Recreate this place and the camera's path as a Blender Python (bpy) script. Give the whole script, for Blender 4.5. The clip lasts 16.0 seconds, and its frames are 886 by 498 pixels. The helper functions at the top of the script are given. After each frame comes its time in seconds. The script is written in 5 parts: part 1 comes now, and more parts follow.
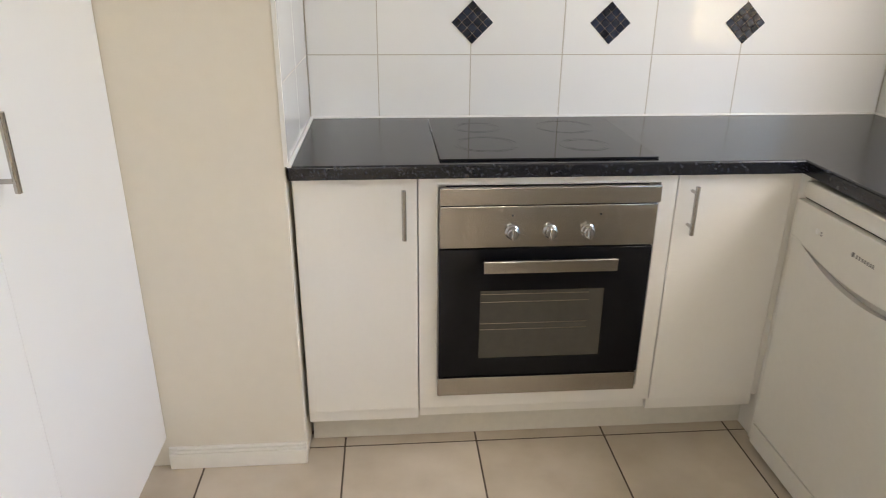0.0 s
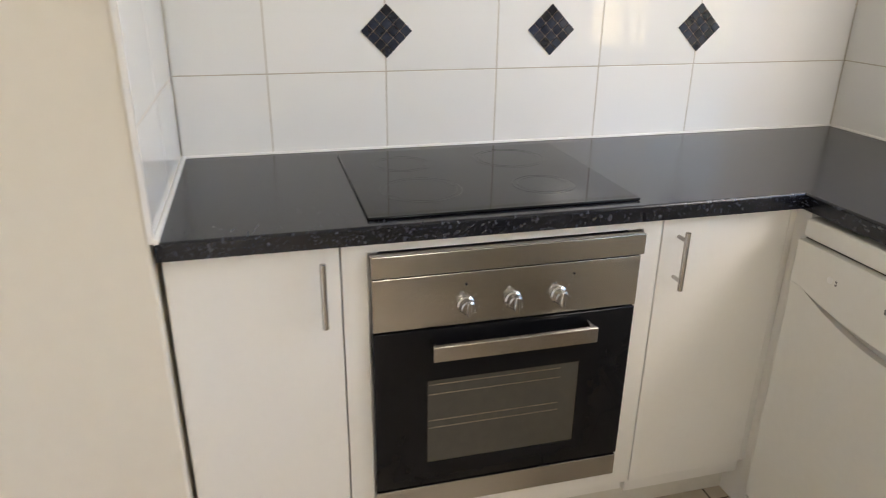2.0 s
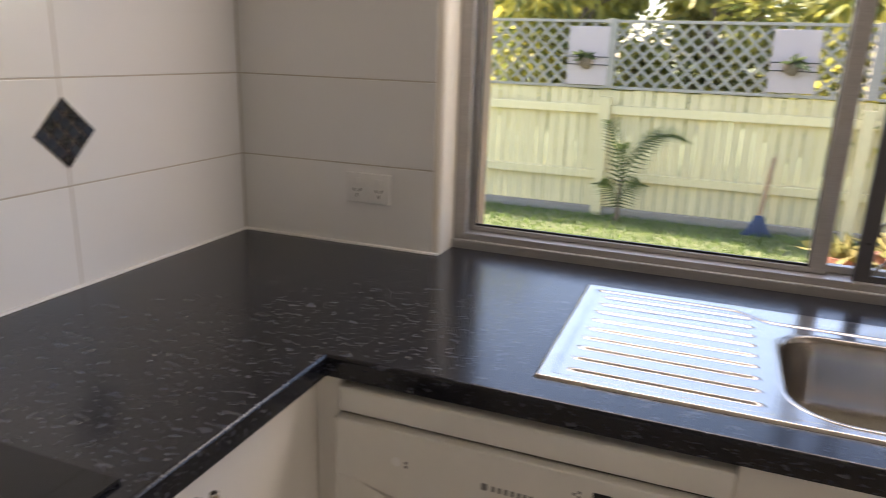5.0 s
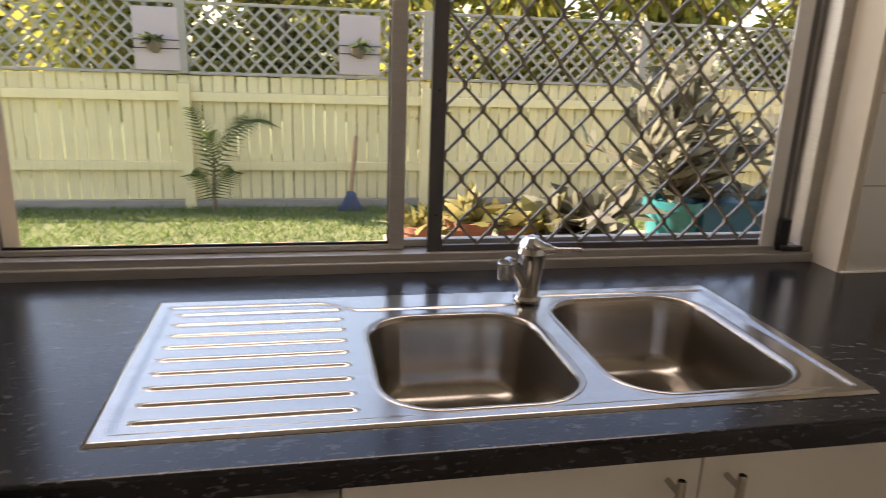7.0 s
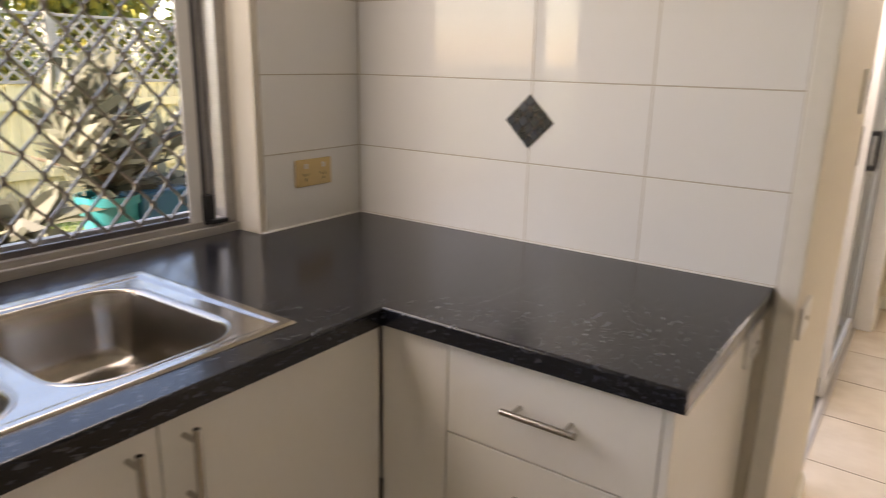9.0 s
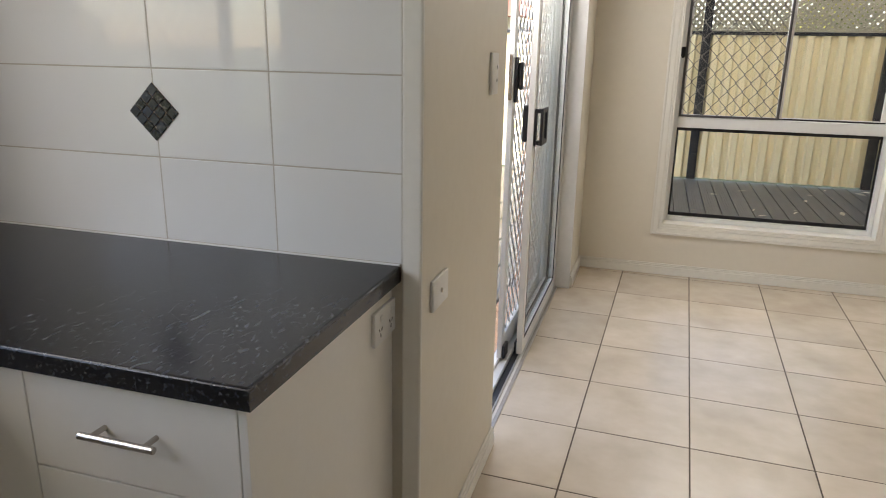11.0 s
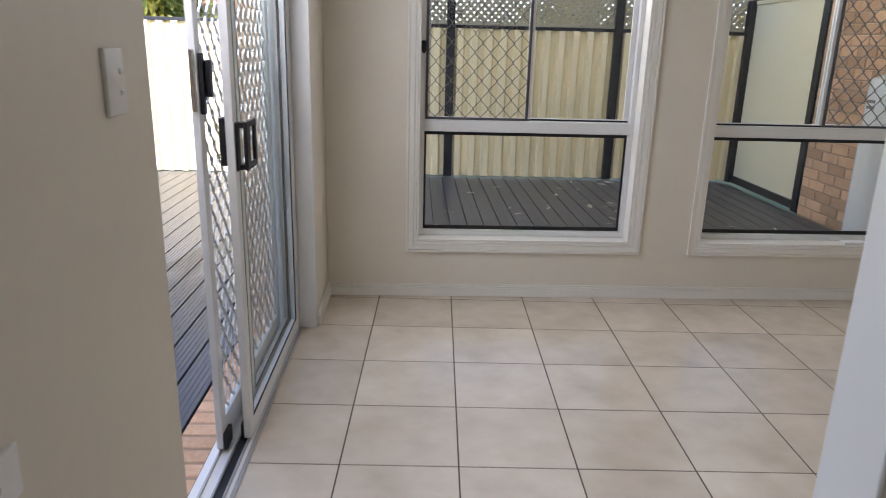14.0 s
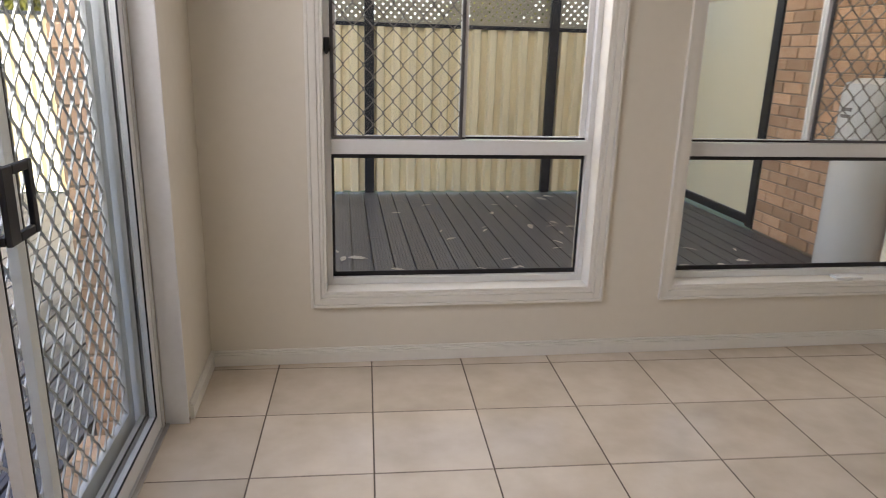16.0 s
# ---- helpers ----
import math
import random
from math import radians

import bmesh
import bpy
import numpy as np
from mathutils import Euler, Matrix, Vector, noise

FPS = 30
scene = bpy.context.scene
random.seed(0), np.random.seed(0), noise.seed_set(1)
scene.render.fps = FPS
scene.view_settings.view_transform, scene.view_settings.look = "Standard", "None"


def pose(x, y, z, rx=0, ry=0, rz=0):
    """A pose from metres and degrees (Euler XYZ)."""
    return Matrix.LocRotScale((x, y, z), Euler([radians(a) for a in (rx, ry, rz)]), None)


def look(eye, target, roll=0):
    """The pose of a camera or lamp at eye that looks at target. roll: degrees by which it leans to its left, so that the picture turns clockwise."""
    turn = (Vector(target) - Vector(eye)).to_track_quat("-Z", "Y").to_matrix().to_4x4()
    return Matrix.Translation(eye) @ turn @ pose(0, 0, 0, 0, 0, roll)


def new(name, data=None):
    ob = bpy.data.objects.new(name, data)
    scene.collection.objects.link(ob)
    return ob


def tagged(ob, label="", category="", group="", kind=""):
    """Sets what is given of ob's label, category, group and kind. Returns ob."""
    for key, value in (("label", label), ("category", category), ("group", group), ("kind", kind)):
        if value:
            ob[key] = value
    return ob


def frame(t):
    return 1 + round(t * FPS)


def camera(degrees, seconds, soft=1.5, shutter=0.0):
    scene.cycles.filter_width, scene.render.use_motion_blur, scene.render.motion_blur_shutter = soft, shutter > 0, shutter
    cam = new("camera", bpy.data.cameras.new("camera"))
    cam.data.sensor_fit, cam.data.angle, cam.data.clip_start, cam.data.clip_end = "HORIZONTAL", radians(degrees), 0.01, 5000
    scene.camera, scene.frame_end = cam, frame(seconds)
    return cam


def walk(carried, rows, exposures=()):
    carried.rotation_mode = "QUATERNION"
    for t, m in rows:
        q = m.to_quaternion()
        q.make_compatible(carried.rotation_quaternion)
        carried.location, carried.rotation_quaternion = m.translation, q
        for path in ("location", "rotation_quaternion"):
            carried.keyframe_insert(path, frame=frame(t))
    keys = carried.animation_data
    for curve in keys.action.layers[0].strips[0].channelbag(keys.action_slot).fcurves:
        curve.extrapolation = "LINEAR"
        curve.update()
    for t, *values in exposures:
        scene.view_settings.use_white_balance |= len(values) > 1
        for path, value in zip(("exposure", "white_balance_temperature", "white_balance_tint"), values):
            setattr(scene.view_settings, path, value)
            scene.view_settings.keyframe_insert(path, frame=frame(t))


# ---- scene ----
cam = camera(65.1, 16.0, soft=0.9, shutter=0.4)
EXPOSURES = [(0.0, 3.22, 6750, 15), (2.0, 3.25, 6700, 15), (3.0, 3.35, 6750, 15), (3.5, 3.15, 6750, 15), (4.0, 2.82, 6800, 15), (5.0, 2.32, 7100, 23), (7.5, 1.92, 8000, 23), (8.5, 2.25, 7900, 27),
             (9.0, 2.42, 7650, 22), (9.5, 2.45, 6850, 15), (10.0, 2.27, 6650, 14), (12.5, 1.80, 6200, 14), (13.5, 1.63, 5900, 17), (14.5, 1.60, 5800, 17), (15.0, 1.58, 6200, 19), (16.0, 1.65, 6300, 20)]
PATH = [
    (0, (6.271, 5.101, 1.366), (6.423, 6.947, 0.612), 0.5),
    (0.5, (6.192, 5.207, 1.372), (6.339, 7.055, 0.622), 0.3),
    (1, (6.152, 5.271, 1.356), (6.313, 7.12, 0.61), 0.2),
    (1.5, (6.177, 5.403, 1.347), (6.438, 7.24, 0.6), 0.6),
    (2, (6.221, 5.589, 1.354), (6.697, 7.38, 0.601), 0.7),
    (2.5, (6.255, 5.743, 1.349), (6.868, 7.492, 0.595), 1.0),
    (3, (6.288, 5.888, 1.354), (7.18, 7.514, 0.604), 1.3),
    (3.5, (6.328, 6.006, 1.333), (7.517, 7.458, 0.641), 1.8),
    (4, (6.41, 6.112, 1.325), (7.77, 7.46, 0.745), 1.7),
    (4.5, (6.463, 6.195, 1.361), (8.03, 7.302, 0.797), 2.0),
    (5, (6.483, 6.274, 1.376), (8.28, 6.955, 0.824), 1.9),
    (7.5, (6.683, 6.214, 1.357), (8.476, 5.517, 0.812), 2.1),
    (8, (6.683, 6.222, 1.355), (8.288, 5.152, 0.823), 1.8),
    (8.5, (6.647, 6.223, 1.349), (8.02, 4.868, 0.824), 1.5),
    (9, (6.577, 6.185, 1.349), (7.688, 4.608, 0.823), 1.2),
    (9.5, (6.437, 6.129, 1.341), (7.337, 4.423, 0.812), 1.3),
    (10, (6.318, 6.079, 1.354), (7.053, 4.299, 0.812), 1.1),
    (12.5, (6.287, 5.807, 1.359), (6.581, 3.907, 0.805), 1.3),
    (13, (6.237, 5.676, 1.351), (6.359, 3.759, 0.796), 1.3),
    (13.5, (6.204, 5.489, 1.351), (6.199, 3.567, 0.797), 1.4),
    (14, (6.225, 5.289, 1.367), (6.142, 3.371, 0.805), 1.5),
    (14.5, (6.228, 5.081, 1.378), (6.021, 3.172, 0.819), 1.6),
    (15, (6.155, 4.875, 1.376), (5.848, 2.98, 0.816), 1.6),
    (15.5, (6.115, 4.685, 1.362), (5.775, 2.794, 0.809), 1.6),
    (16, (6.128, 4.448, 1.356), (5.846, 2.547, 0.804), 1.6),
]
walk(cam, [(t, look(e, g, r)) for t, e, g, r in PATH], EXPOSURES)

# ---- light ----
SUN_EL, SUN_FROM = 42.0, (0.28, 0.96)
world = bpy.data.worlds.new("sky_world")
scene.world = world
world.use_nodes = True
wn = world.node_tree
sky = wn.nodes.new("ShaderNodeTexSky")
sky.sky_type, sky.sun_disc = "NISHITA", False
sky.sun_elevation = radians(SUN_EL)
sky.sun_rotation = math.atan2(SUN_FROM[0], SUN_FROM[1])
wn.links.new(sky.outputs[0], wn.nodes["Background"].inputs[0])
wn.nodes["Background"].inputs[1].default_value = 0.15


def lamp(name, kind, power, matrix, size=(1, 1), colour=(1, 1, 1)):
    data = bpy.data.lights.new(name, kind)
    data.energy, data.color = power, colour
    if kind == "AREA":
        data.shape, data.size, data.size_y = "RECTANGLE", size[0], size[1]
    else:
        data.angle = radians(0.6)
    ob = new(name, data)
    ob.matrix_basis = matrix
    return ob


lamp("sun", "SUN", 5.0, look((SUN_FROM[0] * 10, SUN_FROM[1] * 10, 10 * math.tan(radians(SUN_EL))), (0, 0, 0)), colour=(1, 0.95, 0.86))
# daylight through the upper part of each opening
lamp("kitchen_window_daylight", "AREA", 2.6, look((8.03, 5.98, 1.88), (6.6, 5.98, 0.75)), (1.7, 0.4), (1, 0.98, 0.96))
lamp("sliding_door_daylight", "AREA", 10, look((6.97, 2.96, 1.9), (5.6, 2.96, 0.9)), (1.6, 0.35), (1, 0.98, 0.96))
lamp("dining_window_daylight", "AREA", 3, look((5.70, 1.38, 1.92), (5.70, 2.9, 0.8)), (1.2, 0.32), (1, 0.98, 0.96))
lamp("dining_window_daylight", "AREA", 2, look((4.05, 1.38, 1.92), (4.05, 2.9, 0.8)), (1.2, 0.32), (1, 0.98, 0.96))


# ---- materials ----
def material(name, colour, rough=0.5, metal=0.0, second=None, scale=3.0, fine=40.0, bump=0.0, bump_scale=80.0, mix=0.5, spread=0.0, ior=1.45, stretch=None, coat=0.0):
    """Two-scale noise between two tones, with fine relief; spread varies the tone from object to object."""
    m = bpy.data.materials.new(name)
    m.use_nodes = True
    nt = m.node_tree
    b = nt.nodes["Principled BSDF"]
    b.inputs["Roughness"].default_value, b.inputs["Metallic"].default_value = rough, metal
    b.inputs["IOR"].default_value = ior
    b.inputs["Coat Weight"].default_value = coat
    second = second or tuple(c * 0.9 for c in colour)
    tc = nt.nodes.new("ShaderNodeTexCoord")
    vec = tc.outputs["Object"]
    if spread:
        info = nt.nodes.new("ShaderNodeObjectInfo")
        add = nt.nodes.new("ShaderNodeVectorMath")
        add.operation = "MULTIPLY_ADD"
        add.inputs[1].default_value = (37, 53, 29)
        nt.links.new(info.outputs["Random"], add.inputs[0])
        nt.links.new(vec, add.inputs[2])
        vec = add.outputs[0]
    if stretch:
        mp = nt.nodes.new("ShaderNodeMapping")
        mp.inputs["Scale"].default_value = stretch
        nt.links.new(vec, mp.inputs[0])
        vec = mp.outputs[0]
    n1, n2 = nt.nodes.new("ShaderNodeTexNoise"), nt.nodes.new("ShaderNodeTexNoise")
    n1.inputs["Scale"].default_value, n2.inputs["Scale"].default_value = scale, fine
    n1.inputs["Detail"].default_value, n2.inputs["Detail"].default_value = 4, 3
    for n in (n1, n2):
        nt.links.new(vec, n.inputs["Vector"])
    avg = nt.nodes.new("ShaderNodeMix")
    avg.inputs[0].default_value = 1 - mix
    nt.links.new(n1.outputs[0], avg.inputs[2])
    nt.links.new(n2.outputs[0], avg.inputs[3])
    ramp = nt.nodes.new("ShaderNodeMapRange")
    ramp.inputs[1].default_value, ramp.inputs[2].default_value = 0.3, 0.7
    nt.links.new(avg.outputs[0], ramp.inputs[0])
    cm = nt.nodes.new("ShaderNodeMix")
    cm.data_type = "RGBA"
    cm.inputs[6].default_value, cm.inputs[7].default_value = (*colour, 1), (*second, 1)
    nt.links.new(ramp.outputs[0], cm.inputs[0])
    out = cm.outputs[2]
    if spread:
        hsv = nt.nodes.new("ShaderNodeHueSaturation")
        mr = nt.nodes.new("ShaderNodeMapRange")
        mr.inputs[3].default_value, mr.inputs[4].default_value = 1 - spread, 1 + spread
        nt.links.new(info.outputs["Random"], mr.inputs[0])
        nt.links.new(mr.outputs[0], hsv.inputs["Value"])
        nt.links.new(out, hsv.inputs["Color"])
        out = hsv.outputs[0]
    nt.links.new(out, b.inputs["Base Color"])
    rr = nt.nodes.new("ShaderNodeMapRange")
    rr.inputs[3].default_value, rr.inputs[4].default_value = max(0.02, rough * 0.88), min(1, rough * 1.14)
    nt.links.new(n2.outputs[0], rr.inputs[0])
    nt.links.new(rr.outputs[0], b.inputs["Roughness"])
    if bump:
        n3, bp = nt.nodes.new("ShaderNodeTexNoise"), nt.nodes.new("ShaderNodeBump")
        n3.inputs["Scale"].default_value, bp.inputs["Strength"].default_value = bump_scale, bump
        bp.inputs["Distance"].default_value = 0.002
        nt.links.new(vec, n3.inputs["Vector"])
        nt.links.new(n3.outputs[0], bp.inputs["Height"])
        nt.links.new(bp.outputs[0], b.inputs["Normal"])
    return m


def leaf_material(name, colour, second):
    """Leaf tone by island, with light passing through the blade."""
    m = bpy.data.materials.new(name)
    m.use_nodes = True
    nt = m.node_tree
    b = nt.nodes["Principled BSDF"]
    b.inputs["Roughness"].default_value = 0.5
    geo, cm = nt.nodes.new("ShaderNodeNewGeometry"), nt.nodes.new("ShaderNodeMix")
    cm.data_type = "RGBA"
    cm.inputs[6].default_value, cm.inputs[7].default_value = (*colour, 1), (*second, 1)
    nt.links.new(geo.outputs["Random Per Island"], cm.inputs[0])
    nt.links.new(cm.outputs[2], b.inputs["Base Color"])
    tr, mx = nt.nodes.new("ShaderNodeBsdfTranslucent"), nt.nodes.new("ShaderNodeMixShader")
    nt.links.new(cm.outputs[2], tr.inputs["Color"])
    mx.inputs[0].default_value = 0.55
    nt.links.new(b.outputs[0], mx.inputs[1])
    nt.links.new(tr.outputs[0], mx.inputs[2])
    nt.links.new(mx.outputs[0], nt.nodes["Material Output"].inputs[0])
    return m


def glass_material(name, tint):
    m = bpy.data.materials.new(name)
    m.use_nodes = True
    nt = m.node_tree
    nt.nodes.remove(nt.nodes["Principled BSDF"])
    tr, gl, lw, pw, ma, mx = (nt.nodes.new("ShaderNode" + k) for k in ("BsdfTransparent", "BsdfGlossy", "LayerWeight", "Math", "Math", "MixShader"))
    tr.inputs[0].default_value, gl.inputs["Roughness"].default_value, lw.inputs[0].default_value = (*tint, 1), 0.01, 0.5
    pw.operation, pw.inputs[1].default_value = "POWER", 6
    ma.operation, ma.inputs[1].default_value, ma.inputs[2].default_value = "MULTIPLY_ADD", 0.45, 0.022
    nt.links.new(lw.outputs["Facing"], pw.inputs[0])
    nt.links.new(pw.outputs[0], ma.inputs[0])
    nt.links.new(ma.outputs[0], mx.inputs[0])
    nt.links.new(tr.outputs[0], mx.inputs[1])
    nt.links.new(gl.outputs[0], mx.inputs[2])
    nt.links.new(mx.outputs[0], nt.nodes["Material Output"].inputs[0])
    return m


def laminate_material():
    """Near-black worktop laminate with pale elongated mineral flecks."""
    m = material("black_laminate", (0.005, 0.0056, 0.0085), 0.20, second=(0.010, 0.011, 0.016), scale=14, fine=120, bump=0.05, bump_scale=200)
    nt = m.node_tree
    b = nt.nodes["Principled BSDF"]
    base = b.inputs["Base Color"].links[0].from_socket
    tc, mp = nt.nodes.new("ShaderNodeTexCoord"), nt.nodes.new("ShaderNodeMapping")
    mp.inputs["Scale"].default_value, mp.inputs["Rotation"].default_value = (1.0, 0.42, 1.0), (0, 0, 0.9)
    nt.links.new(tc.outputs["Object"], mp.inputs[0])
    socket = base
    for scale, low, tone in ((86, 0.635, (0.058, 0.063, 0.076)), (185, 0.62, (0.055, 0.060, 0.072))):
        n, r, cm = nt.nodes.new("ShaderNodeTexNoise"), nt.nodes.new("ShaderNodeMapRange"), nt.nodes.new("ShaderNodeMix")
        n.inputs["Scale"].default_value, n.inputs["Detail"].default_value = scale, 2
        r.inputs[1].default_value, r.inputs[2].default_value = low, low + 0.05
        cm.data_type = "RGBA"
        cm.inputs[7].default_value = (*tone, 1)
        nt.links.new(mp.outputs[0], n.inputs["Vector"])
        nt.links.new(n.outputs[0], r.inputs[0])
        nt.links.new(r.outputs[0], cm.inputs[0])
        nt.links.new(socket, cm.inputs[6])
        socket = cm.outputs[2]
    nt.links.new(socket, b.inputs["Base Color"])
    return m


PAINT = material("wall_paint", (0.73, 0.675, 0.57), 0.55, second=(0.70, 0.645, 0.54), scale=1.2, fine=25, bump=0.12, bump_scale=220)
CEILING = material("ceiling_paint", (0.80, 0.79, 0.76), 0.7, scale=1.0, fine=20, bump=0.1)
TRIM = material("trim_gloss_paint", (0.80, 0.77, 0.70), 0.34, second=(0.75, 0.72, 0.65), scale=3, bump=0.05)
CAB = material("cream_cabinet_laminate", (0.80, 0.772, 0.712), 0.34, second=(0.78, 0.752, 0.69), scale=2, fine=60, bump=0.02)
PANTRY = material("white_pantry_laminate", (0.84, 0.835, 0.82), 0.34, second=(0.83, 0.825, 0.81), scale=1, fine=3)
KICK = material("kickboard_laminate", (0.68, 0.64, 0.55), 0.35, scale=2, fine=50)
APPLIANCE = material("white_enamel", (0.76, 0.74, 0.68), 0.22, second=(0.73, 0.71, 0.65), scale=2, fine=50)
# grey that carries the shade inside the dishwasher's finger recess
RECESS = material("recess_shade_grey", (0.52, 0.50, 0.47), 0.4)
LAMINATE = laminate_material()
TILE = material("glazed_wall_tile", (0.81, 0.80, 0.775), 0.035, second=(0.795, 0.785, 0.755), scale=2, fine=6, spread=0.02)
WGROUT = material("pale_grout", (0.55, 0.50, 0.42), 0.8, bump=0.2)
SILICONE = material("white_silicone", (0.82, 0.80, 0.76), 0.35)
MOSAIC = material("dark_glass_mosaic", (0.006, 0.008, 0.016), 0.14, second=(0.022, 0.030, 0.052), scale=60, fine=160, bump=0.5, bump_scale=90, spread=0.6)
FLOORTILE = material("cream_floor_tile", (0.46, 0.385, 0.29), 0.23, second=(0.64, 0.56, 0.455), scale=2.4, fine=8, mix=0.6, spread=0.05)
FGROUT = material("dark_floor_grout", (0.075, 0.055, 0.04), 0.9, second=(0.12, 0.09, 0.065), bump=0.3)
STEEL = material("brushed_steel", (0.50, 0.475, 0.44), 0.22, 1.0, second=(0.44, 0.415, 0.385), scale=4, fine=60, stretch=(1, 60, 60), bump=0.04, bump_scale=30)
SINKSTEEL = material("sink_steel", (0.52, 0.49, 0.455), 0.20, 1.0, second=(0.43, 0.40, 0.37), scale=7, fine=90, stretch=(6, 1, 1), bump=0.05, bump_scale=60)
# sink steel again, darkened for the dim inside of the bowls
SHADEDBOWL = material("shaded_bowl_steel", (0.42, 0.39, 0.355), 0.23, 1.0, second=(0.33, 0.30, 0.27), scale=9, fine=70, stretch=(3, 3, 0.5), bump=0.05, bump_scale=40)
NICKEL = material("satin_nickel", (0.50, 0.47, 0.43), 0.22, 1.0, scale=10, fine=120)
CHROME = material("chrome", (0.55, 0.55, 0.55), 0.08, 1.0, scale=8)
BLACKGLASS = material("black_glass", (0.006, 0.006, 0.007), 0.05, second=(0.008, 0.008, 0.009), scale=3, ior=1.28)
OVENGLASS = material("oven_window_glass", (0.060, 0.055, 0.045), 0.07, second=(0.075, 0.068, 0.055), scale=3)
HOBRING = material("hob_ring_print", (0.035, 0.035, 0.036), 0.2)
BLACK = material("black_plastic", (0.010, 0.010, 0.012), 0.4, bump=0.05)
# dark fill for narrow gaps and slots, in place of their shade
DARKGAP = material("gap_shade_fill", (0.06, 0.05, 0.04), 0.8)
PLATE = material("white_plastic", (0.80, 0.79, 0.76), 0.34)
YELLOWED = material("yellowed_plastic", (0.70, 0.52, 0.24), 0.35, second=(0.66, 0.48, 0.22))
ALU = material("white_powder_coat", (0.76, 0.755, 0.74), 0.35, second=(0.71, 0.70, 0.68), scale=3, fine=50)
GREYALU = material("mill_aluminium", (0.46, 0.44, 0.42), 0.38, 0.6, second=(0.38, 0.36, 0.34), scale=6, stretch=(1, 1, 8))
BRONZE = material("bronze_frame", (0.10, 0.095, 0.10), 0.4, 0.3)
MESH = material("grille_alloy", (0.27, 0.25, 0.22), 0.4, 0.7, second=(0.20, 0.185, 0.165), scale=20)
WHITEMESH = material("grille_white_alloy", (0.55, 0.55, 0.54), 0.4, 0.3, second=(0.45, 0.45, 0.45), scale=20)
GLASS = glass_material("window_glass", (0.97, 0.985, 0.975))
DECK = material("charcoal_decking", (0.048, 0.049, 0.056), 0.38, second=(0.070, 0.071, 0.080), scale=3, fine=40, stretch=(8, 0.6, 8), bump=0.2, spread=0.12)
DARKSTEEL = material("dark_steel_post", (0.012, 0.013, 0.017), 0.4, second=(0.02, 0.02, 0.024))
CREAMSTEEL = material("cream_steel_sheet", (0.86, 0.74, 0.48), 0.35, second=(0.81, 0.69, 0.44), scale=2, fine=14, bump=0.05)
SHEET = material("cream_flat_sheet", (0.88, 0.80, 0.58), 0.35, second=(0.84, 0.76, 0.53), scale=1.5, fine=6, stretch=(1, 1, 0.2))
LATTICE = material("cream_lattice", (0.40, 0.35, 0.25), 0.55, second=(0.34, 0.30, 0.21))
GREYLATTICE = material("grey_lattice", (0.34, 0.32, 0.27), 0.7, second=(0.25, 0.235, 0.20), scale=5)
BRICK = material("orange_brick", (0.50, 0.28, 0.16), 0.85, second=(0.66, 0.45, 0.29), scale=9, fine=70, bump=0.6, bump_scale=120, spread=0.25)
MORTAR = material("brick_mortar", (0.36, 0.28, 0.21), 0.9, bump=0.4)
PALING = material("lime_cream_paling", (0.68, 0.60, 0.35), 0.65, second=(0.58, 0.51, 0.29), scale=3, fine=20, stretch=(1, 6, 0.7), bump=0.2, spread=0.07)
SLEEPER = material("grey_sleeper", (0.30, 0.28, 0.23), 0.8, second=(0.20, 0.18, 0.15), stretch=(1, 1, 6), bump=0.4)
SOIL = material("lawn_soil", (0.10, 0.12, 0.05), 0.95, second=(0.16, 0.17, 0.08), scale=2, fine=30, bump=0.6, bump_scale=30)
GRASS = leaf_material("grass_blade", (0.06, 0.12, 0.03), (0.17, 0.23, 0.06))
LEAF = leaf_material("tree_leaf", (0.11, 0.16, 0.05), (0.52, 0.46, 0.09))
PALM = leaf_material("palm_leaf", (0.045, 0.075, 0.025), (0.11, 0.14, 0.05))
GREYLEAF = leaf_material("grey_green_leaf", (0.045, 0.05, 0.035), (0.32, 0.32, 0.235))
LIMELEAF = leaf_material("lime_leaf", (0.13, 0.14, 0.045), (0.34, 0.29, 0.11))
BARK = material("bark", (0.20, 0.15, 0.10), 0.9, second=(0.11, 0.085, 0.06), scale=8, bump=0.6, bump_scale=30)
TERRACOTTA = material("terracotta", (0.28, 0.12, 0.075), 0.8, second=(0.20, 0.09, 0.06), bump=0.2)
TEAL = material("teal_glaze", (0.03, 0.24, 0.24), 0.2, second=(0.02, 0.17, 0.19))
BLUEPOT = material("blue_plastic_planter", (0.015, 0.10, 0.17), 0.4)
RAKEBLUE = material("blue_rake_plastic", (0.05, 0.08, 0.16), 0.5)
WOOD = material("worn_wood", (0.32, 0.19, 0.11), 0.7, second=(0.24, 0.14, 0.08), stretch=(1, 1, 0.1), scale=20)
BOARDPINK = material("pale_fibre_board", (0.47, 0.40, 0.39), 0.7, second=(0.42, 0.36, 0.355))
ROOFRED = material("terracotta_roof", (0.30, 0.10, 0.07), 0.7)
HOUSEWALL = material("neighbour_wall", (0.62, 0.58, 0.50), 0.8)
# spreads sunlight under the roof added over the south deck
DIFFUSER = leaf_material("milky_diffuser", (0.90, 0.87, 0.80), (0.90, 0.87, 0.80))
TANK = material("white_tank_enamel", (0.74, 0.74, 0.73), 0.22, second=(0.70, 0.70, 0.69))
PRINT = material("grey_print", (0.22, 0.21, 0.20), 0.5)


# ---- mesh helpers ----
WORLD = {}


